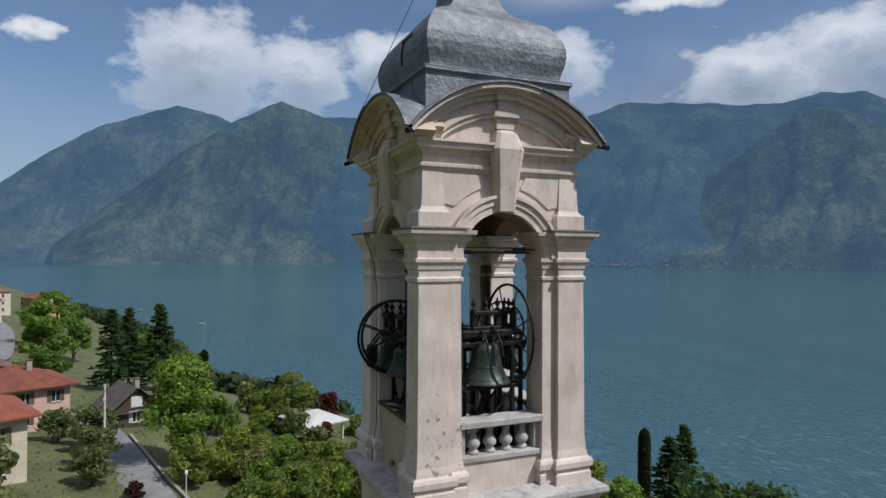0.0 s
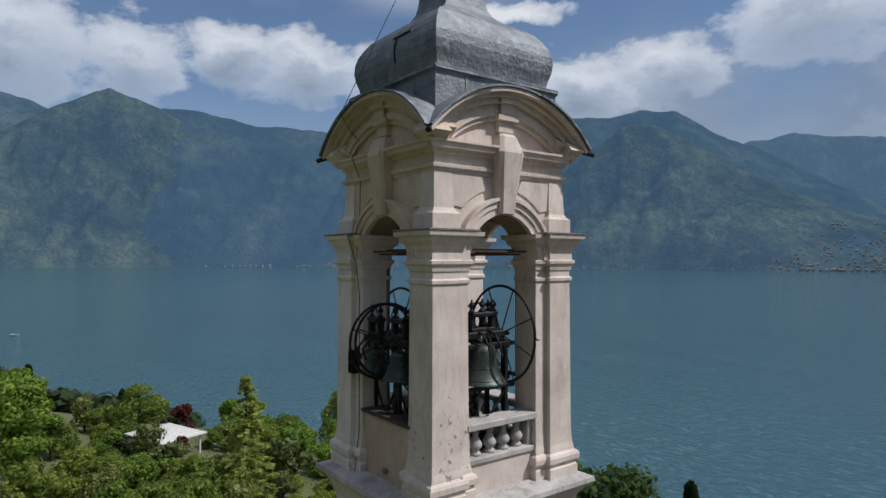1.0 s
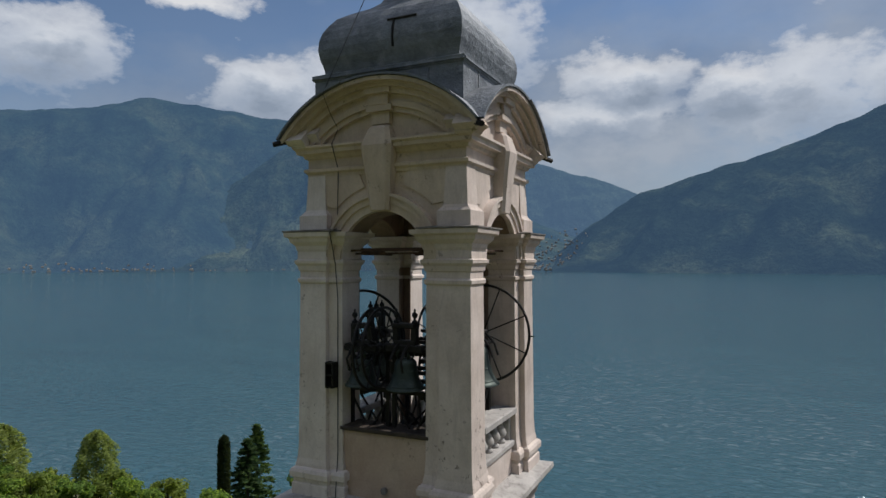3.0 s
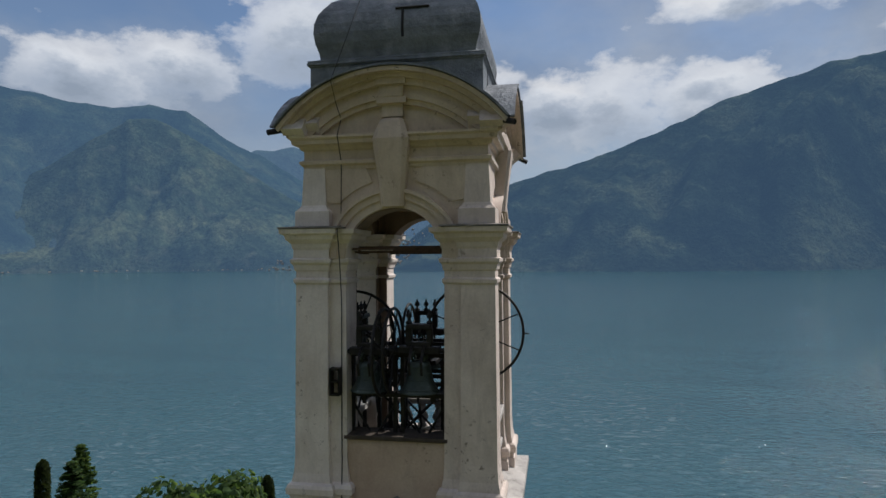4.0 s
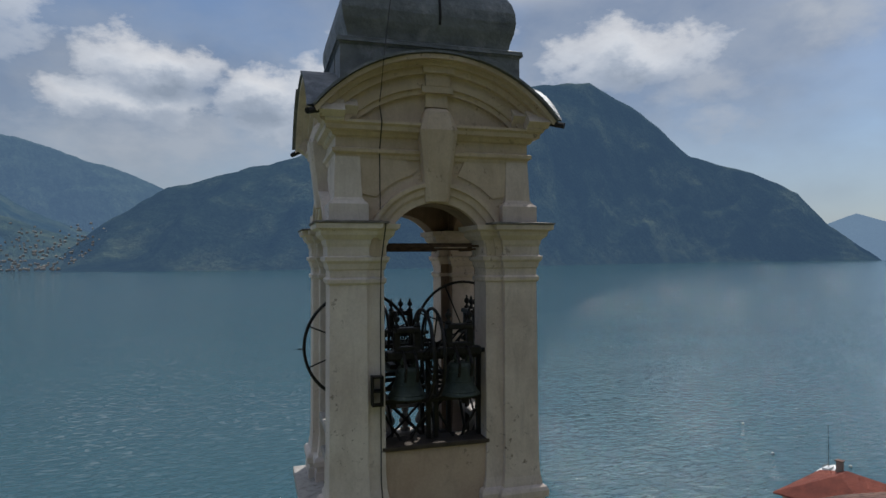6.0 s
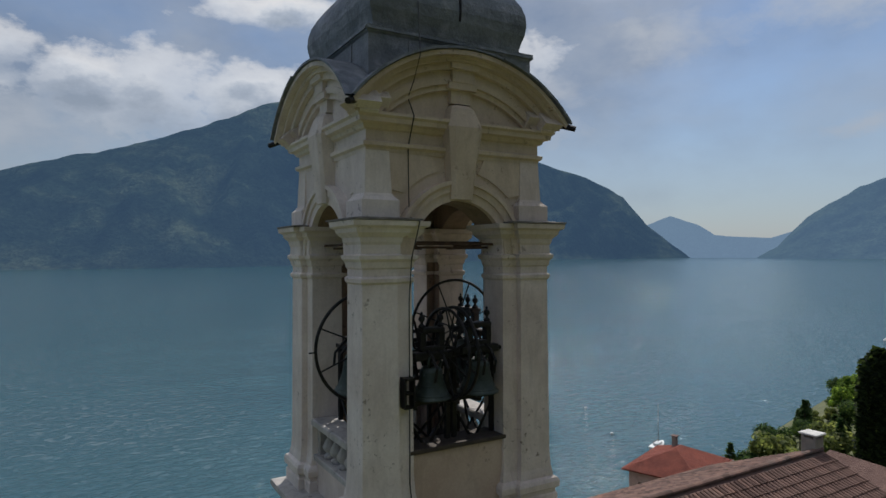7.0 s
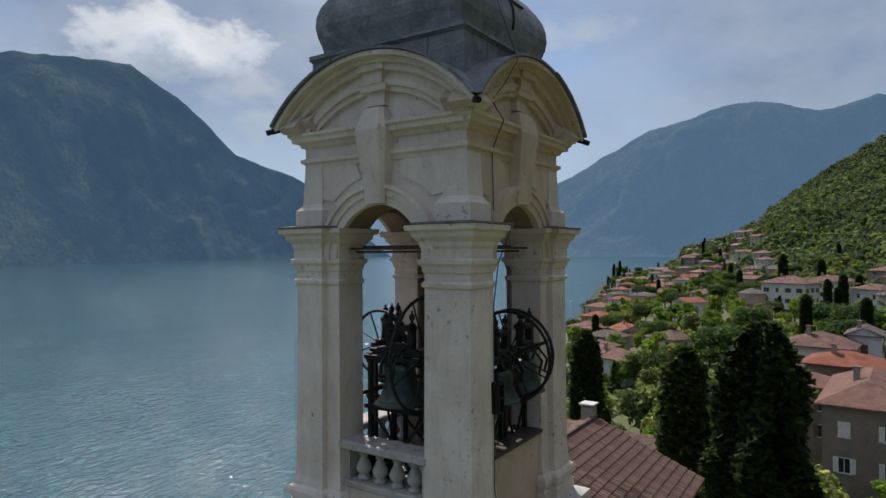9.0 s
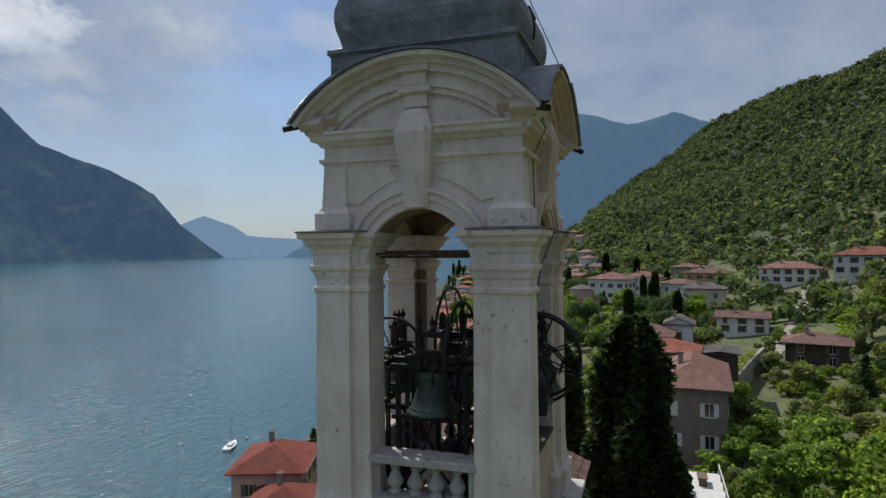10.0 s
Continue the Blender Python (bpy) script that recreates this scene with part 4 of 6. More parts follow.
# ---- trees ----
def leaf_material(name, dark, mid, light, relief=0.0, patches=0.8):
    m, nt, b = material(name)
    g = nt.nodes.new("ShaderNodeNewGeometry")
    o = nt.nodes.new("ShaderNodeObjectInfo")
    col = ramp(nt, g.outputs["Random Per Island"], [(0.0, dark), (0.55, mid), (1.0, light)])
    col = mix(nt, 1.0, col, ramp(nt, o.outputs["Random"], [(0.0, (0.85, 0.90, 0.8)), (0.5, (1.05, 1.05, 0.9)), (1.0, (1.35, 1.25, 0.9))]), "MULTIPLY")
    patch = noise_fac(nt, mapped(nt, 1.0), patches, 4.0, 0.6)
    col = mix(nt, 0.6, col, ramp(nt, patch, [(0.3, 0.66), (0.7, 1.3)]), "MULTIPLY")
    nt.links.new(col, b.inputs["Base Color"])
    b.inputs["Roughness"].default_value = 0.75
    b.inputs["Specular IOR Level"].default_value = 0.2
    if not relief:
        tl = nt.nodes.new("ShaderNodeBsdfTranslucent")
        nt.links.new(mix(nt, 1.0, col, (1.65, 1.6, 0.95), "MULTIPLY"), tl.inputs["Color"])
        mx = nt.nodes.new("ShaderNodeMixShader")
        mx.inputs[0].default_value = 0.55
        nt.links.new(b.outputs[0], mx.inputs[1])
        nt.links.new(tl.outputs[0], mx.inputs[2])
        nt.links.new(mx.outputs[0], nt.nodes["Material Output"].inputs["Surface"])
    if relief:
        bump(nt, b, noise_fac(nt, mapped(nt, 1.0), 1.1, 5.0, 0.75), 1.0, relief)
    return m


M_LEAF = leaf_material("spring_leaves", (0.060, 0.105, 0.026), (0.135, 0.225, 0.052), (0.28, 0.37, 0.095))
M_LEAF_OLIVE = leaf_material("grey_green_leaves", (0.0629, 0.0825, 0.0391), (0.1348, 0.1693, 0.0781), (0.2472, 0.2713, 0.1411))
M_LEAF_DARK = leaf_material("dark_evergreen", (0.012, 0.020, 0.010), (0.027, 0.042, 0.019), (0.060, 0.082, 0.034))
M_LEAF_FIR = leaf_material("fir_needles", (0.0208, 0.044, 0.023), (0.0458, 0.088, 0.0422), (0.0936, 0.14, 0.0576))
M_LEAF_LIGHT = leaf_material("yellow_green_needles", (0.0784, 0.1132, 0.0278), (0.1478, 0.2002, 0.0522), (0.261, 0.3132, 0.0958))
M_LEAF_RED = leaf_material("dark_red_leaves", (0.026, 0.0104, 0.0117), (0.065, 0.0208, 0.0234), (0.169, 0.039, 0.0455))
M_BARK = surface("bark", (0.035, 0.026, 0.019), (0.095, 0.075, 0.055), 3.0, 0.95, 0.0, 0.6, 0.03)
M_FOREST = leaf_material("hillside_trees", (0.026, 0.050, 0.032), (0.050, 0.080, 0.047), (0.108, 0.130, 0.074), patches=0.013)
M_LEAF_PALE = leaf_material("pale_plane_leaves", (0.15, 0.185, 0.065), (0.25, 0.30, 0.11), (0.40, 0.44, 0.19))
rng = np.random.default_rng(11)


def cards(centres, size, flat=0.3, stretch=1.0, out=None):
    """Small folded leaf sprays at the given centres, facing roughly along out where it is given."""
    n = len(centres)
    V = np.zeros((n, 6, 3))
    a = rng.uniform(0, 2 * np.pi, n)
    t = rng.uniform(-1, 1, n) * (1 - flat)
    u = np.stack([np.cos(a), np.sin(a), t * 0.6], 1)
    w = np.cross(u, rng.normal(0, 1, (n, 3)) + np.array([0, 0, 1.2]))
    w /= np.linalg.norm(w, axis=1, keepdims=True)
    up = np.cross(u, w)
    if out is not None:
        up = out + rng.normal(0, 0.38, (n, 3))
        up /= np.linalg.norm(up, axis=1, keepdims=True)
        w = np.cross(up, u)
        w /= np.linalg.norm(w, axis=1, keepdims=True)
        u = np.cross(w, up)
    s = (size * rng.uniform(0.6, 1.35, n))[:, None]
    for k, (i, j, h) in enumerate(((-1, -0.45, 0), (0, -0.62, 0.18), (1, -0.4, 0), (1, 0.4, -0.1), (0, 0.6, 0.16), (-1, 0.42, -0.05))):
        V[:, k] = centres + s * (u * i * 0.5 * stretch + w * j * 0.5 + up * h * 0.6)
    faces = []
    for i in range(n):
        b = i * 6
        faces.append((b, b + 1, b + 4, b + 5))
        faces.append((b + 1, b + 2, b + 3, b + 4))
    return V.reshape(-1, 3).tolist(), faces


def mesh_part(name, verts, faces, mat, parent=None, label="", smooth=False):
    me = bpy.data.meshes.new(name)
    me.from_pydata(verts, [], faces)
    if smooth:
        me.polygons.foreach_set("use_smooth", [True] * len(me.polygons))
    me.materials.append(mat)
    ob = new(name, me)
    if parent:
        ob.parent = parent
    if label:
        ob["label"] = label
    return ob


def limbs(parent, h, r, crown_z, spread, lean=0.0, n=6):
    bm = bmesh.new()
    top = (lean * h, 0, h * 0.86)
    add_tube(bm, [(0, 0, -0.6), (lean * h * 0.2, 0.05, h * 0.2), (lean * h * 0.5, -0.06, h * 0.5), top], [r * 1.25, r, r * 0.7, r * 0.15], 7)
    for i in range(n):
        a = 2 * math.pi * i / n + 0.4
        z = crown_z + (h - crown_z) * 0.12 * (i % 3)
        q = lean * z
        add_tube(bm, [(q, 0, z - 0.6), (q + math.cos(a) * spread * 0.4, math.sin(a) * spread * 0.4, z + 0.6), (q + math.cos(a) * spread * 0.85, math.sin(a) * spread * 0.85, z + 1.6)], [r * 0.45, r * 0.3, r * 0.08], 5)
    part("trunk", bm, M_BARK, parent)


def broad_tree(name, label, h, w, mat, seed, n=2400, size=0.62, base=0.28, lean=0.0, lumps=15, cat="tree"):
    root = tagged(empty(name), label, cat)
    limbs(root, h, h * 0.022 + 0.05, h * base, w * 0.42, lean)
    g = np.random.default_rng(seed)
    c, o = [], []
    for i in range(lumps):
        a, rr = g.uniform(0, 6.28), w * 0.5 * math.sqrt(g.uniform(0.02, 1.0)) * 0.78
        zz = h * (base + 0.08) + (h * 0.90 - h * (base + 0.08)) * g.uniform(0, 1) ** 0.8
        rr *= math.sin(math.pi * min(0.92, max(0.16, (zz / h - base) / (1 - base) * 0.8 + 0.16)))
        k = w * g.uniform(0.13, 0.24)
        m = n // lumps
        d = g.normal(0, 1, (m, 3))
        d /= np.linalg.norm(d, axis=1, keepdims=True)
        o.append(d.copy())
        d *= (k * g.uniform(0.35, 1.08, m) ** 0.6)[:, None]
        d[:, 2] *= 0.75
        c.append(d + np.array([lean * zz + rr * math.cos(a), rr * math.sin(a), zz]))
    v, f = cards(np.concatenate(c), size, out=np.concatenate(o))
    mesh_part("crown", v, f, mat, root)
    return root


def cypress(name, label, h, w, mat, seed, n=8000, ragged=0.0, profile=(1.0, 0.93, 0.70, 0.12), cat="cypress"):
    root = tagged(empty(name), label, cat)
    part("trunk", tube([(0, 0, -0.6), (0, 0, h * 0.3), (0, 0, h * 0.8)], [0.22, 0.18, 0.03], 7), M_BARK, root)
    g = np.random.default_rng(seed)
    z = g.uniform(0.03, 1.0, n) ** 0.9
    a = g.uniform(0, 6.28, n)
    r = w * 0.5 * np.interp(z, [0, 0.06, 0.25, 0.68, 0.86, 0.95, 1.0], [0.6, 0.88, 1.0, *profile])
    lob = 1 + ragged * np.sin(a * 5 + z * 7 + seed) * 0.5 + ragged * np.sin(a * 3 - z * 17) * 0.4
    r = r * lob * g.uniform(0.30, 1.0, n) ** 0.35
    zz = h * z * (1 + ragged * 0.16 * np.sin(a * 4 + seed))
    v, f = cards(np.stack([r * np.cos(a), r * np.sin(a), zz], 1), 0.33, 0.0, 1.5)
    mesh_part("crown", v, f, mat, root)
    return root


def conifer(name, label, h, w, mat, seed, n=2600, start=0.12, droop=0.12, size=0.5):
    root = tagged(empty(name), label, "conifer")
    part("trunk", tube([(0, 0, -0.6), (0, 0, h * 0.5), (0, 0, h)], [h * 0.018, h * 0.012, 0.02], 7), M_BARK, root)
    g = np.random.default_rng(seed)
    c = []
    tiers = int(h * 1.6)
    for k in range(tiers):
        t = k / tiers
        zc, reach = h * (start + (1 - start) * t), w * 0.5 * (1 - t) ** 0.8 + 0.12
        for b in range(7):
            a = g.uniform(0, 6.28)
            m = max(3, int(n / tiers / 7))
            s = g.uniform(0.1, 1.0, m) ** 0.6
            R = reach * g.uniform(0.75, 1.1)
            c.append(np.stack([R * s * np.cos(a) + g.normal(0, 0.12, m), R * s * np.sin(a) + g.normal(0, 0.12, m), zc - droop * R * s + g.normal(0, 0.1, m)], 1))
    v, f = cards(np.concatenate(c), size, 0.6, 1.5)
    mesh_part("crown", v, f, mat, root)
    return root


def on(x, y):
    return ground_z(x, y)


def plant(proto, x, y, s=1.0, tall=1.0, turn=None, z=None):
    t = (x * 37.7 + y * 91.3) % 360 if turn is None else turn
    m = pose(x, y, (on(x, y) if z is None else z) - 0.15, 0, 0, t)
    made = copy_thing(proto, m)
    made.matrix_basis = m @ Matrix.Diagonal((s, s, s * tall, 1))
    return made


def first(proto, x, y, s=1.0, tall=1.0, turn=0.0, top=None, h=1.0):
    """Sets a tree on the ground; with top given, h is its drawn height and it is stretched to reach top."""
    k = tall if top is None else (top - on(x, y)) / h / s
    proto.matrix_basis = pose(x, y, on(x, y) - 0.15, 0, 0, turn) @ Matrix.Diagonal((s, s, s * k, 1))
    return proto


# trees of the near gardens
first(broad_tree("broadleaf_tree", "tall broad green tree leaning over the garden", 13.5, 8.6, M_LEAF, 3, 11000, 0.34, 0.22, 0.06, 30), -65, -4.6, top=-7.4, h=13.0)
t_big = first(broad_tree("broadleaf_tree", "tall broad green tree in the village gardens", 13.5, 9.0, M_LEAF, 3, 2800, 0.62, 0.2, 0.06, 20), -112, -24, 0.8)
t_round = first(broad_tree("lime_tree", "round light green tree near the lake shore", 10.5, 8.0, M_LEAF_LIGHT, 5, 5200, 0.38, 0.12), -90, 12, top=-15.0, h=10.0)
t_olive = first(broad_tree("olive_tree", "grey-green olive tree in the grass", 5.0, 5.6, M_LEAF_OLIVE, 7, 1500, 0.42, 0.2), -72, -14)
t_bush = first(broad_tree("shrub", "dense bright green garden shrub", 3.2, 4.4, M_LEAF, 8, 1700, 0.30, 0.08, cat="shrub"), -55, 3)
t_red = first(broad_tree("red_shrub", "small dark red-leaved shrub beside the lane", 1.8, 2.0, M_LEAF_RED, 9, 700, 0.26, 0.06, cat="shrub"), -54, -8.6)
t_plum = first(broad_tree("copper_tree", "dark purple-leaved tree beside the white roof", 6.0, 4.0, M_LEAF_RED, 19, 1100, 0.42, 0.2), -86.5, 17.0)
t_con = first(conifer("larch", "thin pale green conifer with open branches", 14.0, 7.5, M_LEAF_PALE, 4, 7000, 0.06, 0.22, 0.26), -56.6, 15.9, 1.0, top=-8.4, h=14.0)
t_fir = first(conifer("fir", "dark pointed fir tree on the shore", 14.0, 7.0, M_LEAF_FIR, 14, 2600), -60.7, 62.0, top=-22.3, h=14.0)
t_cyp = first(cypress("cypress", "tall dense dark column of cypress", 16.5, 3.2, M_LEAF_DARK, 2), 50.3, 16.2, top=-4.0, h=16.5)
t_rag = first(cypress("old_cypress", "broad shaggy dark green old cypress", 17.0, 4.0, M_LEAF_DARK, 6, 20000, 0.55, (1.0, 0.92, 0.66, 0.22)), 25.6, -2.0, top=-0.6, h=17.6)
t_pine = first(broad_tree("umbrella_pine", "wide flat-topped dark green umbrella pine", 10.0, 11.0, M_LEAF_FIR, 21, 2600, 0.55, 0.62, 0.0, 18, "pine"), -27, 37, top=-15.3, h=9.5)
plant(t_cyp, 31.1, 2.8, 1.0, (-2.0 - on(31.1, 2.8)) / 16.5)
for x, y, s in ((-66, 70, 0.95), (-118, -16, 1.1), (-124, -8, 1.25), (-132, -14, 1.15), (54, 23, 0.62), (59, 21, 0.8)):
    plant(t_fir, x, y, s)
for x, y, s, k in ((-61, 57.5, 0.55, 1.1), (-33, 62, 0.55, 1.1), (-92, 10, 0.36, 1.2), (-120, 0, 0.5, 1.1)):
    plant(t_cyp, x, y, s, k)
t_plane = first(cypress("plane_tree", "tall pale green plane tree on the lake shore", 12.0, 8.0, M_LEAF_PALE, 23, 8000, 0.30, (0.86, 0.62, 0.40, 0.12), "tree"), -104.4, 52.2, top=-23.3, h=12.0)
plant(t_plane, -93.5, 61.5, 0.85, (-25.3 - on(-93.5, 61.5)) / 12.0 / 0.85)
t_gold = first(broad_tree("shrub", "loose yellow-green garden shrub", 3.4, 4.6, M_LEAF_LIGHT, 28, 1700, 0.30, 0.06, cat="shrub"), -49, 7)
for x, y, s, k in ((-82, 6, 0.4, 0.9), (-70, 24, 0.5, 0.9)):
    plant(t_round, x, y, s, k)
for x, y, s in ((-140, -30, 1.0), (-150, -45, 0.9), (-92, 30, 0.5), (-104, 30, 0.5), (-180, -30, 1.0), (-205, -42, 1.1),
                (-230, -38, 1.0), (-165, -12, 0.9), (-260, -50, 1.1), (-300, -52, 1.0), (-84, 40, 0.42)):
    plant(t_big, x, y, s)
for x, y, s in ((-64, -13, 0.85), (-58, -12.5, 0.8), (-76, -18, 0.8), (-70, -24, 0.9), (-90, -6, 1.1), (-98, 6, 1.0), (-50, -20, 1.3), (-46, 12, 1.0), (-67, 9, 1.2), (-60, 22, 1.1), (-112, -30, 1.0), (-155, -52, 1.3)):
    plant(t_olive, x, y, s)
for i in range(90):
    x, y = rng.uniform(-98, -40), rng.uniform(-4, 50)
    if shore(x) - y > 12 and not (-92 < x < -66 and 5 < y < 21):
        plant((t_bush, t_gold, t_gold)[i % 3], x, y, rng.uniform(0.6, 1.35), rng.uniform(0.8, 1.2))
for i in range(62):
    x, y = rng.uniform(-70, -44), rng.uniform(-1, 34)
    if not (-71 < x < -60 and y < 4):
        plant((t_gold, t_bush, t_gold, t_olive)[i % 4], x, y, rng.uniform(0.45, 0.85), rng.uniform(0.8, 1.1))
for x, y, s in ((-77, 14.6, 0.5), (-61, 34, 0.5)):
    plant(t_plum, x, y, s)

# ---- houses ----
M_TILE = surface("clay_tiles", (0.22, 0.115, 0.075), (0.40, 0.23, 0.16), 1.2, 0.9, 0.0, 0.4, 0.02, 6.0, (0.6, 0.75, (0.16, 0.13, 0.11), 1.0), vary=0.35)
M_OLD_TILE = surface("weathered_clay_tiles", (0.15, 0.085, 0.068), (0.30, 0.18, 0.14), 0.9, 0.95, 0.0, 0.4, 0.02, 7.0, (0.55, 0.72, (0.14, 0.115, 0.10), 0.8), vary=0.35, island=0.5)


def roof_material(name, dark, light):
    m, nt, b = material(name)
    v = mapped(nt, 1.0)
    w = nt.nodes.new("ShaderNodeTexWave")
    w.wave_type, w.bands_direction = "BANDS", "X"
    w.inputs["Scale"].default_value, w.inputs["Distortion"].default_value = 4.0, 0.3
    nt.links.new(mapped(nt, 1.0, "UV"), w.inputs["Vector"])
    a = noise_fac(nt, v, 0.8, 6.0, 0.65)
    g = noise_fac(nt, v, 6.0, 4.0, 0.7)
    col = ramp(nt, a, [(0.3, dark), (0.7, light)])
    col = mix(nt, 0.55, col, ramp(nt, g, [(0.3, 0.5), (0.7, 1.15)]), "MULTIPLY")
    col = mix(nt, 0.45, col, ramp(nt, w.outputs["Fac"], [(0.1, 0.45), (0.6, 1.1)]), "MULTIPLY")
    o = nt.nodes.new("ShaderNodeObjectInfo")
    col = mix(nt, 1.0, col, ramp(nt, o.outputs["Random"], [(0.0, (0.75, 0.72, 0.7)), (1.0, (1.15, 1.0, 0.95))]), "MULTIPLY")
    nt.links.new(col, b.inputs["Base Color"])
    b.inputs["Roughness"].default_value = 0.9
    bump(nt, b, w.outputs["Fac"], 0.8, 0.08)
    return m


M_ROOF_RED = roof_material("red_clay_roof", (0.26, 0.085, 0.05), (0.45, 0.17, 0.10))
M_ROOF_PINK = roof_material("faded_clay_roof", (0.20, 0.11, 0.09), (0.36, 0.22, 0.18))
M_ROOF_CRIMSON = roof_material("crimson_clay_roof", (0.20, 0.045, 0.03), (0.36, 0.10, 0.06))
M_ROOF_GREY = roof_material("grey_roof", (0.11, 0.10, 0.095), (0.22, 0.20, 0.185))
M_WALLS = {k: surface("wall_" + k, d, l, 0.6, 0.92, 0.0, 0.2, 0.01, 9.0, (0.6, 0.8, tuple(c * 0.6 for c in d), 0.5)) for k, d, l in (
    ("cream", (0.50, 0.44, 0.34), (0.66, 0.60, 0.48)), ("white", (0.60, 0.60, 0.58), (0.78, 0.77, 0.74)), ("pink", (0.50, 0.33, 0.28), (0.62, 0.44, 0.38)),
    ("brown", (0.17, 0.14, 0.115), (0.25, 0.205, 0.165)), ("ochre", (0.42, 0.27, 0.14), (0.54, 0.37, 0.21)), ("dark", (0.05, 0.035, 0.028), (0.09, 0.065, 0.05)), ("stone", (0.25, 0.22, 0.19), (0.40, 0.36, 0.31)))}
M_GLASS, nt, b = material("window_glass")
b.inputs["Base Color"].default_value, b.inputs["Roughness"].default_value = (0.02, 0.025, 0.03, 1), 0.08
M_SHUT_W = surface("pale_shutter", (0.55, 0.55, 0.52), (0.72, 0.72, 0.69), 3.0, 0.7)
M_SHUT_B = surface("brown_shutter", (0.10, 0.06, 0.04), (0.17, 0.11, 0.07), 3.0, 0.7)
M_TRIM = surface("pale_trim", (0.5, 0.49, 0.46), (0.66, 0.65, 0.62), 3.0, 0.8)
WIN = {}


def window_mesh(kind, w, h):
    """Shared meshes of one window: pane, frame, sill, shutter."""
    key = (kind, w, h)
    if key not in WIN:
        fr = bmesh.new()
        for x in (-w / 2 - 0.03, 0, w / 2 + 0.03):
            add_box(fr, x - 0.035, x + 0.035, -0.05, 0.03, -h / 2 - 0.06, h / 2 + 0.06)
        for z in (-h / 2 - 0.03, h / 2 + 0.03):
            add_box(fr, -w / 2 - 0.06, w / 2 + 0.06, -0.045, 0.03, z - 0.035, z + 0.035)
        sh = bmesh.new()
        add_box(sh, -w / 4, w / 4, -0.07, -0.02, -h / 2 - 0.05, h / 2 + 0.05)
        for i in range(6):
            z = -h / 2 + h * (i + 0.5) / 6
            add_box(sh, -w / 4 + 0.05, w / 4 - 0.05, -0.085, -0.06, z - 0.03, z + 0.03)
        meshes = []
        for nm, bm, mt in (("pane", box(-w / 2, w / 2, -0.02, 0.02, -h / 2, h / 2), M_GLASS), ("window_frame", fr, M_TRIM), ("sill", box(-w / 2 - 0.12, w / 2 + 0.12, -0.13, 0.02, -h / 2 - 0.14, -h / 2 - 0.07), M_TRIM), ("shutter", sh, M_SHUT_W if kind == "pale" else M_SHUT_B)):
            me = bpy.data.meshes.new(nm)
            bm.to_mesh(me)
            bm.free()
            me.materials.append(mt)
            meshes.append(me)
        WIN[key] = meshes
    return WIN[key]


def add_window(house, x, z, face_y, turn, kind="brown", w=0.95, h=1.4, shut=False, shutters=True, full=True):
    """A window on the wall at distance face_y from the middle, on the side turned by turn."""
    pane, fr, sill, sh = window_mesh(kind, w, h)
    m = pose(0, 0, 0, 0, 0, turn) @ pose(x, -face_y, z)
    win = new("window", pane)
    win.parent, win.matrix_basis = house, m
    for nm, me in (("window_frame", fr), ("sill", sill))[:2 if full else 1]:
        o = new(nm, me)
        o.parent = win
    if shutters:
        for s in (-1, 1):
            o = new("shutter", sh)
            o.parent = win
            o.matrix_basis = pose(s * (w / 4 if shut else w * 0.76), -0.03 if shut else 0, 0)


def roof_mesh(w, d, z, over, pitch, kind, thick=0.16):
    """Hip or gable roof with eaves; its UV runs across the tile rows."""
    W, D = w / 2 + over, d / 2 + over
    rise = math.tan(radians(pitch)) * min(W, D)
    long_x = W >= D
    ze = z - math.tan(radians(pitch)) * over * 0.6
    if kind == "hip":
        rid = [(-(W - D), 0), (W - D, 0)] if long_x else [(0, -(D - W)), (0, D - W)]
    else:
        rid = [(-W, 0), (W, 0)] if long_x else [(0, -D), (0, D)]
    top = ze + rise
    c = [(-W, -D), (W, -D), (W, D), (-W, D)]
    V = [(x, y, ze) for x, y in c] + [(x, y, top) for x, y in rid] + [(x, y, ze - thick) for x, y in c]
    F = [(0, 1, 5, 4), (2, 3, 4, 5), (1, 2, 5), (3, 0, 4)] if long_x else [(1, 2, 5, 4), (3, 0, 4, 5), (0, 1, 4), (2, 3, 5)]
    if kind != "hip":
        F = F[:2]
    F += [(0, 6, 7, 1), (1, 7, 8, 2), (2, 8, 9, 3), (3, 9, 6, 0), (6, 9, 8, 7)]
    me = bpy.data.meshes.new("roof")
    me.from_pydata(V, [], F)
    uv = me.uv_layers.new(name="UVMap")
    for p in me.polygons:
        n = p.normal
        for li in p.loop_indices:
            co = me.vertices[me.loops[li].vertex_index].co
            uv.data[li].uv = (co.x, co.y) if abs(n.y) >= abs(n.x) else (co.y, co.x)
    return me, top, rise, long_x


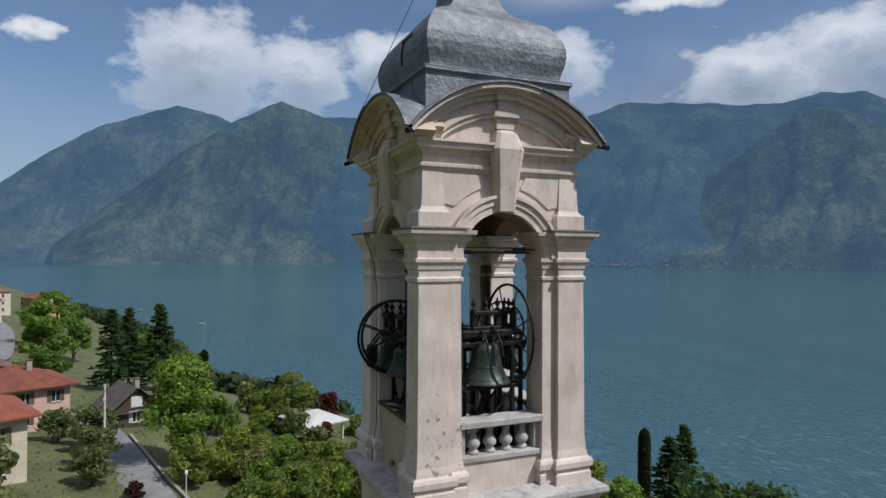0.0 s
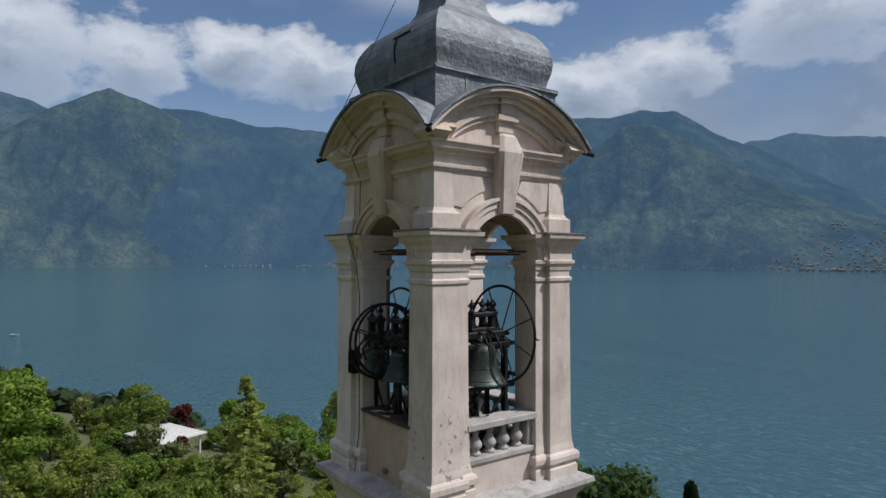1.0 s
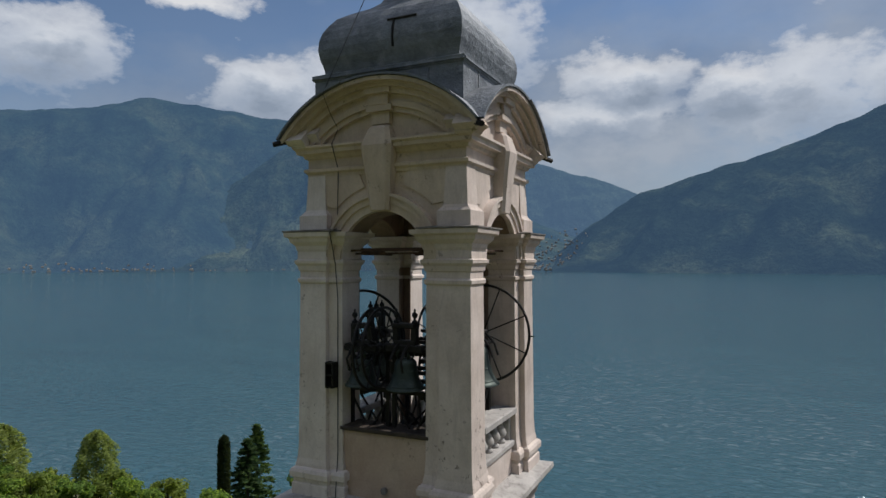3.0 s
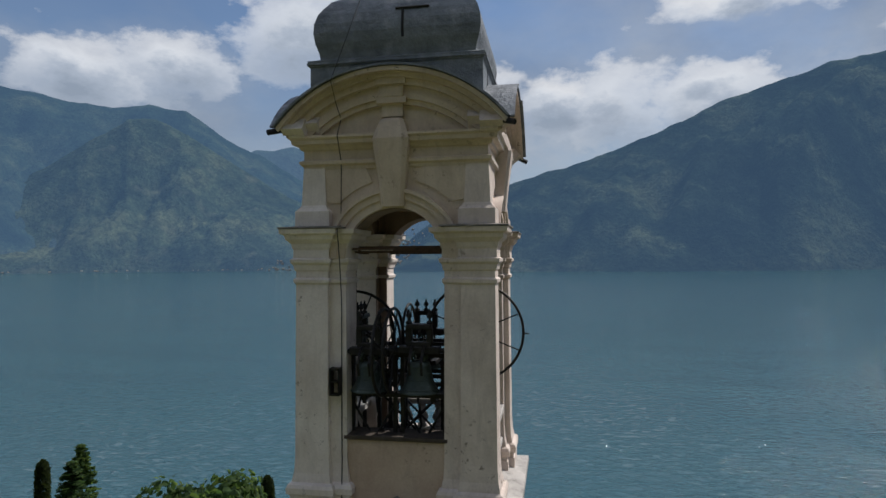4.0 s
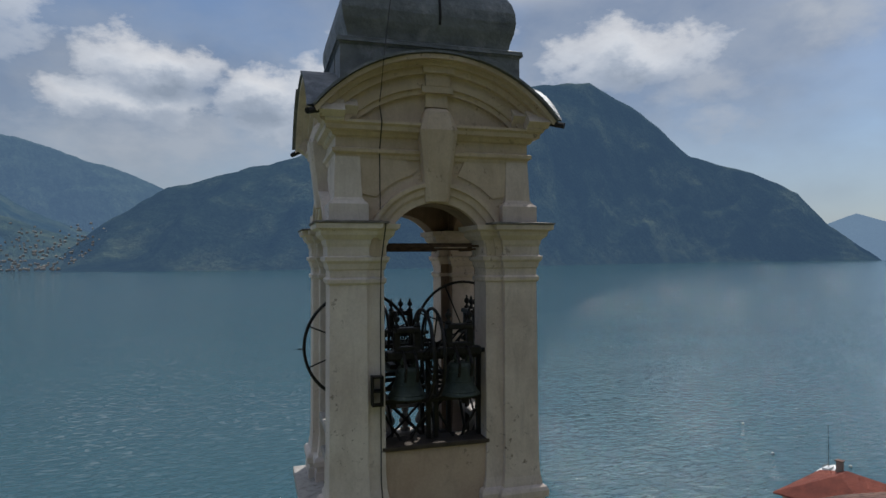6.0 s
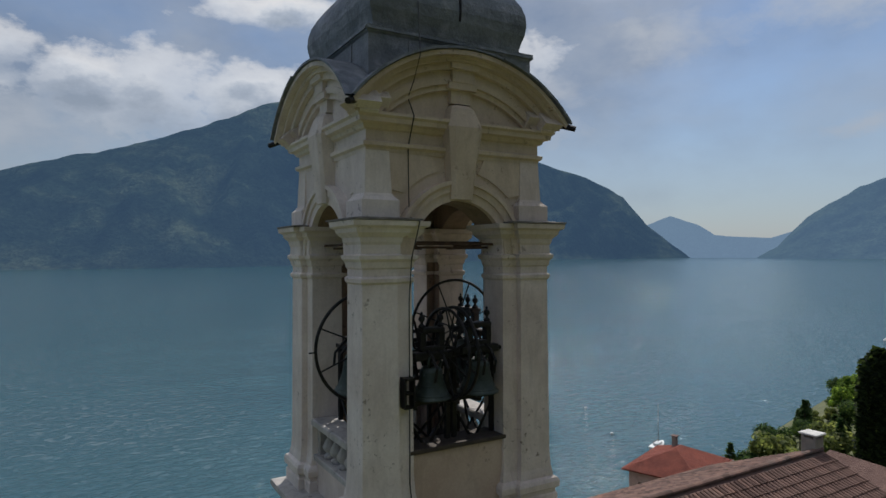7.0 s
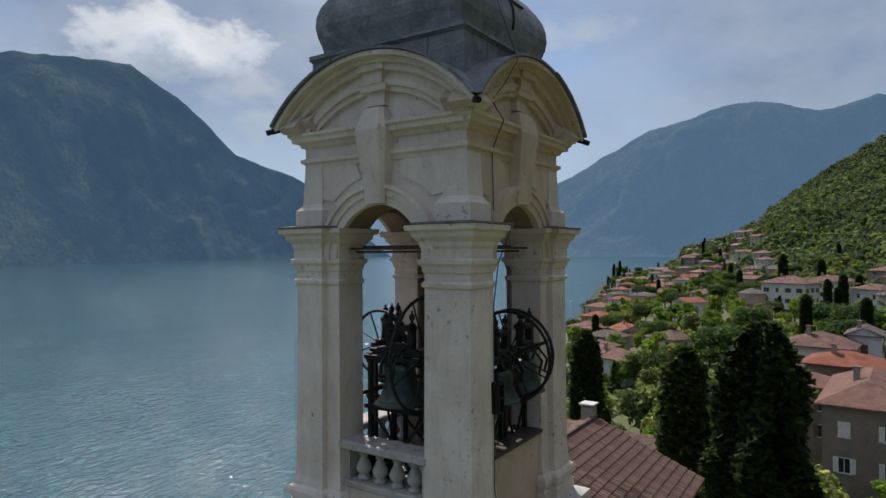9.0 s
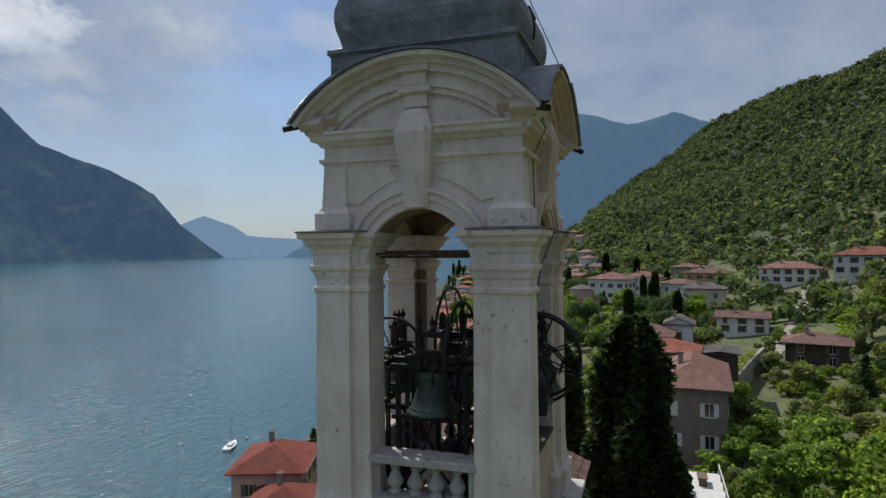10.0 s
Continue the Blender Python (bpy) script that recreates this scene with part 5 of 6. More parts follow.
def house(name, label, x, y, turn, w, d, h, wall, roof, kind="hip", pitch=22, over=0.6, rows=2, shutters="brown", base=None, chimney=True, cols=None, balcony=False, z0=None, far=False):
    z = (on(x, y) if z0 is None else z0)
    root = tagged(empty(name, (x, y, z), turn), label, "house", "houses of the lakeside village")
    bm = box(-w / 2, w / 2, -d / 2, d / 2, -4.0, h)
    me, top, rise, long_x = roof_mesh(w, d, h + 0.05, over, pitch, kind)
    if kind != "hip":
        zr = h + math.tan(radians(pitch)) * min(w, d) / 2
        if long_x:
            for s in (-1, 1):
                vs = [bm.verts.new((s * w / 2, q, zz)) for q, zz in ((-d / 2, h), (d / 2, h), (0, zr))]
                bm.faces.new(vs)
        else:
            for s in (-1, 1):
                vs = [bm.verts.new((q, s * d / 2, zz)) for q, zz in ((-w / 2, h), (w / 2, h), (0, zr))]
                bm.faces.new(vs)
    part("wall", bm, M_WALLS[wall], root)
    me.materials.append(roof)
    ro = new("roof", me)
    ro.parent = root
    bm = bmesh.new()
    W, D = w / 2 + over, d / 2 + over
    add_tube(bm, [(-W, -D - 0.06, h - 0.12), (W, -D - 0.06, h - 0.12)], 0.07, 6)
    add_tube(bm, [(w / 2 - 0.15, -d / 2 - 0.08, h - 0.2), (w / 2 - 0.15, -d / 2 - 0.08, 0)], 0.05, 6)
    part("gutter", bm, M_SLATE, root)
    if chimney:
        ch = part("chimney", box(w * 0.16 - 0.3, w * 0.16 + 0.3, d * 0.12 - 0.3, d * 0.12 + 0.3, h, top + 0.75, 0.02), M_WALLS["stone"], ro)
        part("chimney_cap", box(w * 0.16 - 0.42, w * 0.16 + 0.42, d * 0.12 - 0.42, d * 0.12 + 0.42, top + 0.75, top + 0.85, 0.02), M_OLD_TILE, ch)
    for side, (length, face, tn) in enumerate(((w, d / 2, 0), (d, w / 2, 90), (w, d / 2, 180), (d, w / 2, -90))):
        n = cols if cols and side == 0 else max(1, int(length / (4.4 if far else 3.2)))
        for r in range(rows):
            zz = 1.5 + r * (h - 0.5) / max(rows, 1)
            if zz > h - 0.8:
                continue
            for i in range(n):
                add_window(root, (i - (n - 1) / 2) * length / n, zz, face, tn, shutters, shut=((i * 7 + r * 3 + side) % 5 == 0), shutters=not far, full=not far)
    if balcony:
        bal = part("balcony", box(w / 2 - 3.0, w / 2 + 1.3, -d / 2 - 1.3, -d / 2 + 0.05, 2.6, 2.8, 0.02), M_TRIM, root, "white balcony with solid parapet")
        part("balcony_parapet", box(w / 2 - 3.0, w / 2 + 1.3, -d / 2 - 1.3, -d / 2 - 1.18, 2.8, 3.7, 0.02), M_TRIM, bal)
        part("balcony_parapet", box(w / 2 + 1.18, w / 2 + 1.3, -d / 2 - 1.18, -d / 2 + 1.0, 2.8, 3.7, 0.02), M_TRIM, bal)
        part("pillar", box(w / 2 + 0.9, w / 2 + 1.2, -d / 2 - 1.2, -d / 2 - 0.9, -0.5, 2.6, 0.02), M_TRIM, bal)
    return root


# houses beside the lane
house("villa", "cream two-storey villa with red tiled roof and white balcony", -63.0, -24.3, 23, 9.5, 9.0, 6.3, "cream", M_ROOF_RED, "hip", 22, 1.1, balcony=True)
house("villa", "pink two-storey villa with faded red tiled roof", -86, -24.5, 23, 11.0, 10.0, 5.6, "pink", M_ROOF_RED, "hip", 20, 1.0)
house("villa", "pink villa with a wide red tiled roof", -97, -32, 23, 12.0, 9.0, 5.6, "pink", M_ROOF_PINK, "gable", 20, 1.0)
chalet = house("chalet", "dark timber chalet with a steep grey roof", -86.5, -11.2, 20, 7.0, 6.0, 2.6, "dark", M_ROOF_GREY, "gable", 40, 0.7, rows=1, shutters="pale")
add_window(chalet, 0, 3.5, 3.5, 90, "pale", 1.3, 1.2, shut=True)
house("villa", "cream villa on the wooded point", -300, -78, 40, 16, 12, 9, "cream", M_ROOF_PINK, rows=3, far=True)
house("villa", "cream villa with white balconies", -262, -72, 40, 14, 11, 8, "cream", M_ROOF_PINK, rows=3, far=True)
house("villa", "ochre villa with a bright red roof", -322, -62, 30, 13, 11, 8, "ochre", M_ROOF_RED)
for i, (x, y, c) in enumerate(((-200, -58, "white"), (-345, -85, "white"), (-365, -95, "cream"), (-395, -102, "cream"))):
    house("house", "pale village house with tiled roof among trees", x, y, 30 + i * 17, 11, 9, 6.5, c, M_ROOF_PINK, far=True)

# low white garden pavilion
pav = tagged(empty("garden_pavilion", (-81.5, 13.6, -22.6), 20), "low white-roofed garden pavilion behind the hedge", "pavilion")
me, top, _, _ = roof_mesh(8, 6, 2.6, 0.4, 14, "hip")
me.materials.append(M_TRIM)
o = new("roof", me)
o.parent = pav
for sx in (-1, 1):
    for sy in (-1, 1):
        part("post", box(sx * 3.7 - 0.1, sx * 3.7 + 0.1, sy * 2.7 - 0.1, sy * 2.7 + 0.1, -1, 2.6), M_TRIM, pav)

# lakeside house with the red roof, in two wings
house("lakeside_house", "lakeside house with bright red hipped tile roof", 60.5, 44.0, 20, 10.5, 8.5, 7.2, "pink", M_ROOF_CRIMSON, "hip", 24, 0.7, z0=-30.2)
house("lakeside_house", "lower wing with a red hipped tile roof", 52.5, 37.5, 20, 8.5, 7.5, 4.8, "pink", M_ROOF_CRIMSON, "hip", 24, 0.7, z0=-29.6)

# houses beyond the church
house("brown_house", "brown rendered house with faded hipped roof and white shutters", 73.0, -7.4, 86, 7.6, 16.5, 7.6, "brown", M_ROOF_PINK, "hip", 26, 0.6, shutters="pale", z0=-19.2, cols=2)
house("long_house", "brown house with a clean orange tiled roof", 92, -5.0, 84, 8.6, 8.0, 8.2, "brown", M_ROOF_RED, "hip", 18, 0.6, z0=-19.6)
house("lean_to", "low annexe with ribbed clay roof", 82, -1.2, 86, 6.5, 6.0, 6.8, "brown", M_ROOF_PINK, "hip", 20, 0.5, z0=-19.6)
house("dark_house", "dark house with a flat grey metal roof", 93, -12.6, 84, 4.4, 7.0, 7.6, "dark", M_ROOF_GREY, "gable", 8, 0.4, z0=-19.3, chimney=False)
house("villa", "white villa with wide pinkish hipped roof", 107, -1.4, 84, 9.0, 9.0, 7.6, "white", M_ROOF_PINK, "hip", 20, 0.8, z0=-18.6)
house("cottage", "small white gabled cottage", 113, -7.4, 86, 4.6, 6.5, 7.0, "white", M_ROOF_GREY, "gable", 24, 0.5, z0=-16.8)
house("villa", "pale villa with porch columns on the terrace", 208, -43, 74, 16, 10, 5.0, "white", M_ROOF_PINK, "hip", 20, 0.8)
house("villa", "white villa with a bright red hipped roof", 187, -58.5, 70, 16, 11, 5.6, "white", M_ROOF_RED, "hip", 20, 0.8)
house("cottage", "dark-walled cottage with weathered brown roof", 117, -30.5, 76, 9.5, 8, 4.6, "dark", M_ROOF_PINK, "hip", 18, 0.9)
house("cottage", "white cottage with brown tiled roof", 154, -23, 80, 11, 7, 4.2, "white", M_ROOF_PINK, "gable", 18, 0.6)
house("house", "white house with dark roof behind cypresses", 232, 12, 70, 14, 11, 11, "white", M_ROOF_PINK, "hip", 20, 0.7, rows=3)
house("house", "white house with brown roof on the slope", 250, 1, 75, 13, 10, 9, "white", M_ROOF_PINK, "hip", 20, 0.7, rows=3)
house("house", "ochre house with tiled roof on the slope", 240, -22, 70, 14, 10, 6, "ochre", M_ROOF_PINK, "hip", 20, 0.7)

# round brick chapel
chap = tagged(empty("chapel", (198, 19.5, on(198, 19.5))), "round two-tier orange brick chapel with tiled cone roof", "chapel")
part("lower_drum", lathe([(5.4, -3), (5.4, 6.2), (5.7, 6.4), (5.7, 6.7)], 12), M_WALLS["ochre"], chap)
part("lower_roof", lathe([(5.9, 6.65), (3.6, 7.7)], 24), M_ROOF_PINK, chap)
part("upper_drum", lathe([(3.6, 7.4), (3.6, 10.6), (3.8, 10.8)], 16), M_WALLS["pink"], chap)
part("upper_roof", lathe([(4.1, 10.75), (0.2, 12.2)], 24), M_ROOF_GREY, chap)
for i in range(12):
    o = part("pilaster", box(-0.35, 0.35, -5.55, -5.2, -1, 6.2), M_WALLS["pink"], chap)
    o.matrix_basis = pose(0, 0, 0, 0, 0, 30 * i + 15)

# the village along the bay
hr = random.Random(5)
placed = [(67, -7), (79, -7), (92, -5), (107, -1), (113, -7), (117, -31), (154, -23), (208, -43), (187, -58), (232, 12), (250, 1), (240, -22), (198, 19), (82, -1), (93, -13)]
kinds = ["cream", "white", "pink", "ochre", "white", "cream", "stone"]
tries = 0
while len(placed) < 86 and tries < 5000:
    tries += 1
    x = hr.uniform(115, 700)
    dd = hr.uniform(16, 62 + x * 0.28 if x < 290 else 52 + x * 0.17)
    y = shore(x) - dd
    if x < 190 and y < 25 or any((x - a) ** 2 + (y - c) ** 2 < 17 ** 2 for a, c in placed):
        continue
    placed.append((x, y))
    house("house", hr.choice(["pale village house with a tiled hip roof", "village house with faded clay tiles", "plain rendered house with shuttered windows"]), x, y, 60 + hr.uniform(-25, 35),
          hr.uniform(7.5, 12), hr.uniform(7, 9.5), hr.choice([4.6, 5.5, 6.2, 7.0]), hr.choice(kinds), hr.choice([M_ROOF_PINK, M_ROOF_PINK, M_ROOF_PINK, M_ROOF_PINK, M_ROOF_RED, M_ROOF_GREY, M_ROOF_GREY]), hr.choice(["hip", "hip", "gable"]), 20, 0.6, chimney=hr.random() < 0.5, far=True)

# trees on the lake side of the gardens
for x, y, q, k in ((-60, 35, 0.5, 0.8), (-66, 31, 0.5, 0.8), (-56, 41, 0.42, 0.8), (-52, 33, 0.4, 0.8), (-63, 43, 0.42, 0.8), (-70, 38, 0.45, 0.8), (-76, 30, 0.5, 0.9), (-62, 24, 0.6, 0.9), (-70, 5, 0.4, 1.0), (-78, 0, 0.45, 1.0), (-60, 6, 0.35, 1.0)):
    plant(t_big, x, y, q, k)

# trees among the houses
def clear(x, y, r=7.0):
    return all((x - a) ** 2 + (y - c) ** 2 > r * r for a, c in placed)


tr = random.Random(9)
count = 0
while count < 420:
    x = 62 + 640 * tr.random() ** 1.35
    y = shore(x) - tr.uniform(9, 64 + x * 0.22)
    if not clear(x, y, 8.5) or (x < 135 and y > -25) or (x < 185 and -62 < y < -14):
        continue
    count += 1
    k = tr.random()
    if k < 0.22:
        plant(t_big, x, y, tr.uniform(0.35, 0.75))
    elif k < 0.62:
        plant(t_olive, x, y, tr.uniform(0.8, 1.4))
    elif k < 0.72:
        plant(t_round, x, y, tr.uniform(0.4, 0.7))
    elif k < 0.80:
        plant(t_cyp, x, y, tr.uniform(0.4, 0.85), tr.uniform(0.9, 1.2))
    elif k < 0.92:
        plant(t_pine, x, y, tr.uniform(0.7, 1.0))
    else:
        plant(t_bush, x, y, tr.uniform(0.9, 1.8))
# garden greenery between the church and the bay
for i in range(60):
    x = tr.uniform(66, 150)
    y = shore(x) - tr.uniform(7, 26)
    plant(tr.choice([t_olive, t_olive, t_fir, t_pine]), x, y, tr.uniform(0.35, 0.6), tr.uniform(0.8, 1.2))
for i in range(60):
    x, y = tr.uniform(64, 120), tr.uniform(-45, -12)
    if clear(x, y, 7.0):
        plant(tr.choice([t_bush, t_olive, t_gold, t_gold]), x, y, tr.uniform(0.4, 0.8), tr.uniform(0.8, 1.2))
for i in range(95):
    x, y = tr.uniform(44, 140), tr.uniform(-14, 48)
    if clear(x, y, 7.5) and shore(x) - y > 10 and not (50 < x < 68 and y > 30):
        plant(tr.choice([t_olive, t_bush, t_olive, t_olive]), x, y, tr.uniform(0.7, 1.5), tr.uniform(0.8, 1.2))
# nearer greenery below the church
for proto, x, y, s, k in ((t_bush, 74, -20, 1.1, 0.9), (t_bush, 66, -15.5, 1.1, 0.95), (t_olive, 72, -26, 0.8, 0.9), (t_gold, 62, -30, 1.2, 0.9), (t_gold, 88, -27, 1.0, 1.0), (t_olive, 101, -21, 0.7, 0.9), (t_bush, 64, -20, 1.6, 1.1), (t_bush, 70, -11, 1.1, 1.0),
                          (t_olive, 128, -24, 0.8, 0.9), (t_round, 138, -28, 0.45, 0.8), (t_big, 105, -40, 0.4, 1.0), (t_bush, 57, -16, 0.9, 1.0), (t_olive, 55, 24, 1.2, 1.0), (t_big, 66, 22, 0.5, 1.0), (t_olive, 78, 26, 1.3, 1.0),
                          (t_cyp, 243, 15, 1.0, 1.25), (t_cyp, 262, 4, 0.9, 1.1), (t_cyp, 66, 20, 0.62, 1.0), (t_round, 96, 30, 0.5, 1.2), (t_pine, 128, 16, 1.0, 1.0), (t_big, 104, 34, 0.5, 1.0), (t_big, 118, 40, 0.6, 1.0), (t_olive, 90, 22, 1.4, 1.0), (t_bush, 84, 16, 1.8, 1.0), (t_bush, 70, 14, 1.8, 1.0), (t_olive, 100, 16, 1.5, 1.0), (t_round, 40, 9, 0.35, 0.9), (t_cyp, 690, 222, 0.8, 1.3),
                          (t_cyp, 705, 226, 0.9, 1.3), (t_cyp, 722, 228, 0.7, 1.3), (t_cyp, 660, 205, 1.0, 1.3), (t_cyp, 740, 222, 0.8, 1.2), (t_pine, 675, 210, 1.4, 1.0)):
    plant(proto, x, y, s, k)

# undergrowth on the terraces and trees between the houses
for i in range(150):
    x, y = tr.uniform(66, 195), tr.uniform(-66, -15)
    if clear(x, y, 7.5) and abs(y + 22 + (x - 120) * 0.32) > 3.5:
        plant(tr.choice([t_bush, t_olive, t_gold, t_gold, t_bush]), x, y, tr.uniform(0.45, 0.9) * (0.75 + x / 300), tr.uniform(0.8, 1.3))
for i in range(170):
    x = 118 + 480 * tr.random() ** 1.4
    y = shore(x) - tr.uniform(10, 50 + x * 0.17)
    if clear(x, y, 7.5):
        plant(tr.choice([t_big, t_olive, t_pine, t_fir, t_big]), x, y, tr.uniform(0.42, 0.72), tr.uniform(0.9, 1.2))
# leafy trees beside the terrace
for proto, x, y, s, k in ((t_big, 62, -11.5, 0.5, 0.9), (t_bush, 60, -8.4, 1.1, 1.0), (t_big, 66, -14.5, 0.5, 0.9), (t_big, 51, -13.0, 0.62, 0.85), (t_big, 55, -15.5, 0.52, 0.85), (t_big, 49, -17.0, 0.62, 0.95), (t_round, 58, -19.5, 0.5, 0.85), (t_round, 52, -21.5, 0.62, 0.9), (t_big, 44, -19.5, 0.75, 1.0), (t_gold, 62, -24.0, 1.3, 1.0),
                          (t_gold, 66, -28.0, 1.4, 1.1), (t_gold, 47, -12.0, 1.1, 1.0), (t_gold, 53, -10.8, 0.9, 1.0), (t_bush, 44, -14.5, 1.3, 1.0), (t_fir, 92, -31, 0.55, 0.9), (t_pine, 96, -36, 0.6, 0.9), (t_gold, 78, -22, 0.9, 0.9), (t_gold, 96, -22, 0.8, 0.9),
                          (t_gold, 110, -27, 0.8, 0.9), (t_gold, 128, -37, 1.0, 1.0), (t_gold, 140, -41, 1.1, 1.0), (t_gold, 150, -42, 1.0, 1.0), (t_big, 170, -62, 0.7, 1.0), (t_gold, 75, -32, 1.3, 1.1), (t_big, 82, -42, 0.5, 1.0)):
    plant(proto, x, y, s, k)

# ---- wooded hillside, one mass of crowns ----
def hillside(name, spots, label, n=24, mat=None):
    """Crowns of leaf sprays at the given places and radii."""
    g = np.random.default_rng(77)
    c, size, o = [], [], []
    for x, y, r in spots:
        d = g.normal(0, 1, (n, 3))
        d /= np.linalg.norm(d, axis=1, keepdims=True)
        d[:, 2] = np.abs(d[:, 2])
        o.append(d.copy())
        d[:, 2] *= g.uniform(0.9, 1.5)
        c.append(d * r * g.uniform(0.55, 1.0, (n, 1)) + np.array([x, y, on(x, y) + r * 0.25]))
        size += [r * (0.55 if n < 30 else 0.7)] * n
    v, f = cards(np.concatenate(c), np.array(size), 0.1, 1.0, np.concatenate(o))
    ob = mesh_part(name, v, f, mat or M_FOREST)
    return tagged(ob, label, "woods", kind="stuff")


spots = []
gx = random.Random(3)
while len(spots) < 4200:
    x = gx.uniform(150, 460)
    d = 62 + x * 0.16 + gx.random() * (470 - x * 0.05)
    y = shore(x) - d
    if clear(x, y, 11):
        spots.append((x, y, gx.uniform(1.3, 2.3 + 2.6 * gx.random()) * (1.0 + x / 1300)))
while len(spots) < 14000:
    a, far = radians(gx.uniform(77, 116)), 330 + 720 * gx.random() ** 0.7
    x, y = far * math.sin(a), far * math.cos(a)
    if clear(x, y, 11) and shore(x) - y > (62 + x * 0.10 if far < 600 else 45):
        spots.append((x, y, gx.uniform(2.6, 4.4 + 2.4 * gx.random())))
hillside("hillside_woods", spots, "dense spring-green woods covering the steep hillside")
# unseen woods behind the tower, added to dim the light on its -y face
spots = [(gx.uniform(-260, 200), gx.uniform(-420, -95), gx.uniform(4.0, 7.5)) for _ in range(3200)]
hillside("upper_woods", spots, "unseen dark woods added behind the tower to dim its side", 14, M_LEAF_DARK)
spots = []
while len(spots) < 420:
    x = gx.uniform(-420, -130)
    y = shore(x) - gx.uniform(5, 26)
    spots.append((x, y, gx.uniform(2.0, 3.8)))
hillside("shore_woods", spots, "trees along the lake shore", 40)

# ---- lane, walls, church ----
M_ASPHALT = surface("pale_asphalt", (0.16, 0.16, 0.16), (0.27, 0.27, 0.265), 0.5, 0.95, 0.0, 0.3, 0.01, 10.0)
M_HEDGE = M_LEAF_OLIVE


def strip(name, pts, width, mat, lift=0.12):
    rows = []
    for side in (-1, 1):
        row = []
        for i, (x, y) in enumerate(pts):
            a, c = Vector(pts[max(0, i - 1)]), Vector(pts[min(len(pts) - 1, i + 1)])
            d = (c - a).normalized()
            row.append((x - d.y * side * width / 2, y + d.x * side * width / 2))
        rows.append(row)
    out = []
    for k in (-1, 0, 1):
        out.append([(x0 + (x1 - x0) * (k + 1) / 2, y0 + (y1 - y0) * (k + 1) / 2, on((x0 + x1) / 2, (y0 + y1) / 2) + lift) for (x0, y0), (x1, y1) in zip(*rows)])
    return grid_mesh(name, out, mat)


def smooth_line(pts, n=8):
    out = []
    for i in range(len(pts) - 1):
        p0, p1, p2, p3 = (Vector(pts[max(0, min(len(pts) - 1, j))]) for j in (i - 1, i, i + 1, i + 2))
        for k in range(n):
            t = k / n
            out.append(tuple(0.5 * ((2 * p1) + (p2 - p0) * t + (2 * p0 - 5 * p1 + 4 * p2 - p3) * t * t + (3 * p1 - p0 - 3 * p2 + p3) * t ** 3)))
    return out + [tuple(pts[-1])]


lane = smooth_line([(-34, 0), (-46, -5.0), (-58, -8.4), (-66, -10.2), (-75, -12.4), (-84, -15.0), (-93, -18.5)])
tagged(strip("road", lane, 4.2, M_ASPHALT), "pale asphalt lane between gardens", "road", kind="structure")
steps = smooth_line([(120, -22), (134, -27), (150, -33), (170, -39), (196, -46)])
tagged(strip("pavement", steps, 3.2, M_WALLS["stone"], 0.25), "pale stone stepped lane up the hillside", "path", kind="structure")
road2 = smooth_line([(-110, -40), (-160, -44), (-200, -50), (-250, -62), (-330, -92)])
tagged(strip("road", road2, 5.5, M_ASPHALT, 0.3), "lakeside road curving behind trees", "road", kind="structure")


def wall_along(name, pts, h, thick, mat, label, cat):
    bm = bmesh.new()
    for (x0, y0), (x1, y1) in zip(pts, pts[1:]):
        a, c = Vector((x0, y0)), Vector((x1, y1))
        n = Vector((-(c - a).y, (c - a).x)).normalized() * thick / 2
        z0, z1 = on(x0, y0), on(x1, y1)
        vs = [bm.verts.new((p.x, p.y, z)) for p, z in ((a - n, z0 - 1), (c - n, z1 - 1), (c + n, z1 - 1), (a + n, z0 - 1), (a - n, z0 + h), (c - n, z1 + h), (c + n, z1 + h), (a + n, z0 + h))]
        for f in ((0, 1, 5, 4), (2, 3, 7, 6), (4, 5, 6, 7), (3, 0, 4, 7), (1, 2, 6, 5)):
            bm.faces.new([vs[i] for i in f])
    return tagged(part(name, bm, mat), label, cat)


wall_along("garden_wall", [(92, -14), (104, -17.5), (118, -22)], 3.4, 0.5, M_WALLS["stone"], "tall rough stone retaining wall", "stone wall")
wall_along("terrace_wall", [(150, -48), (168, -55), (186, -60)], 3.2, 0.6, M_WALLS["stone"], "stone terrace wall hung with creeper", "stone wall")
wall_along("garden_wall", [(-45, -1.6), (-58, -5.6), (-66, -7.6), (-78, -10.4)], 0.35, 0.3, M_WALLS["stone"], "low stone garden wall beside the lane", "stone wall")


def hedge(pts, h, w, mat, label, n=30):
    c = []
    for (x0, y0), (x1, y1) in zip(pts, pts[1:]):
        k = int(math.hypot(x1 - x0, y1 - y0) * n)
        t = rng.uniform(0, 1, k)
        q = np.stack([x0 + (x1 - x0) * t + rng.uniform(-w, w, k) / 2, y0 + (y1 - y0) * t + rng.uniform(-w, w, k) / 2, np.zeros(k)], 1)
        q[:, 2] = [on(a, b) for a, b in q[:, :2].tolist()] + rng.uniform(0.0, 1.0, k) ** 0.6 * h
        c.append(q)
    v, f = cards(np.concatenate(c), 0.42)
    return tagged(mesh_part("hedge", v, f, mat), label, "hedge", kind="stuff")


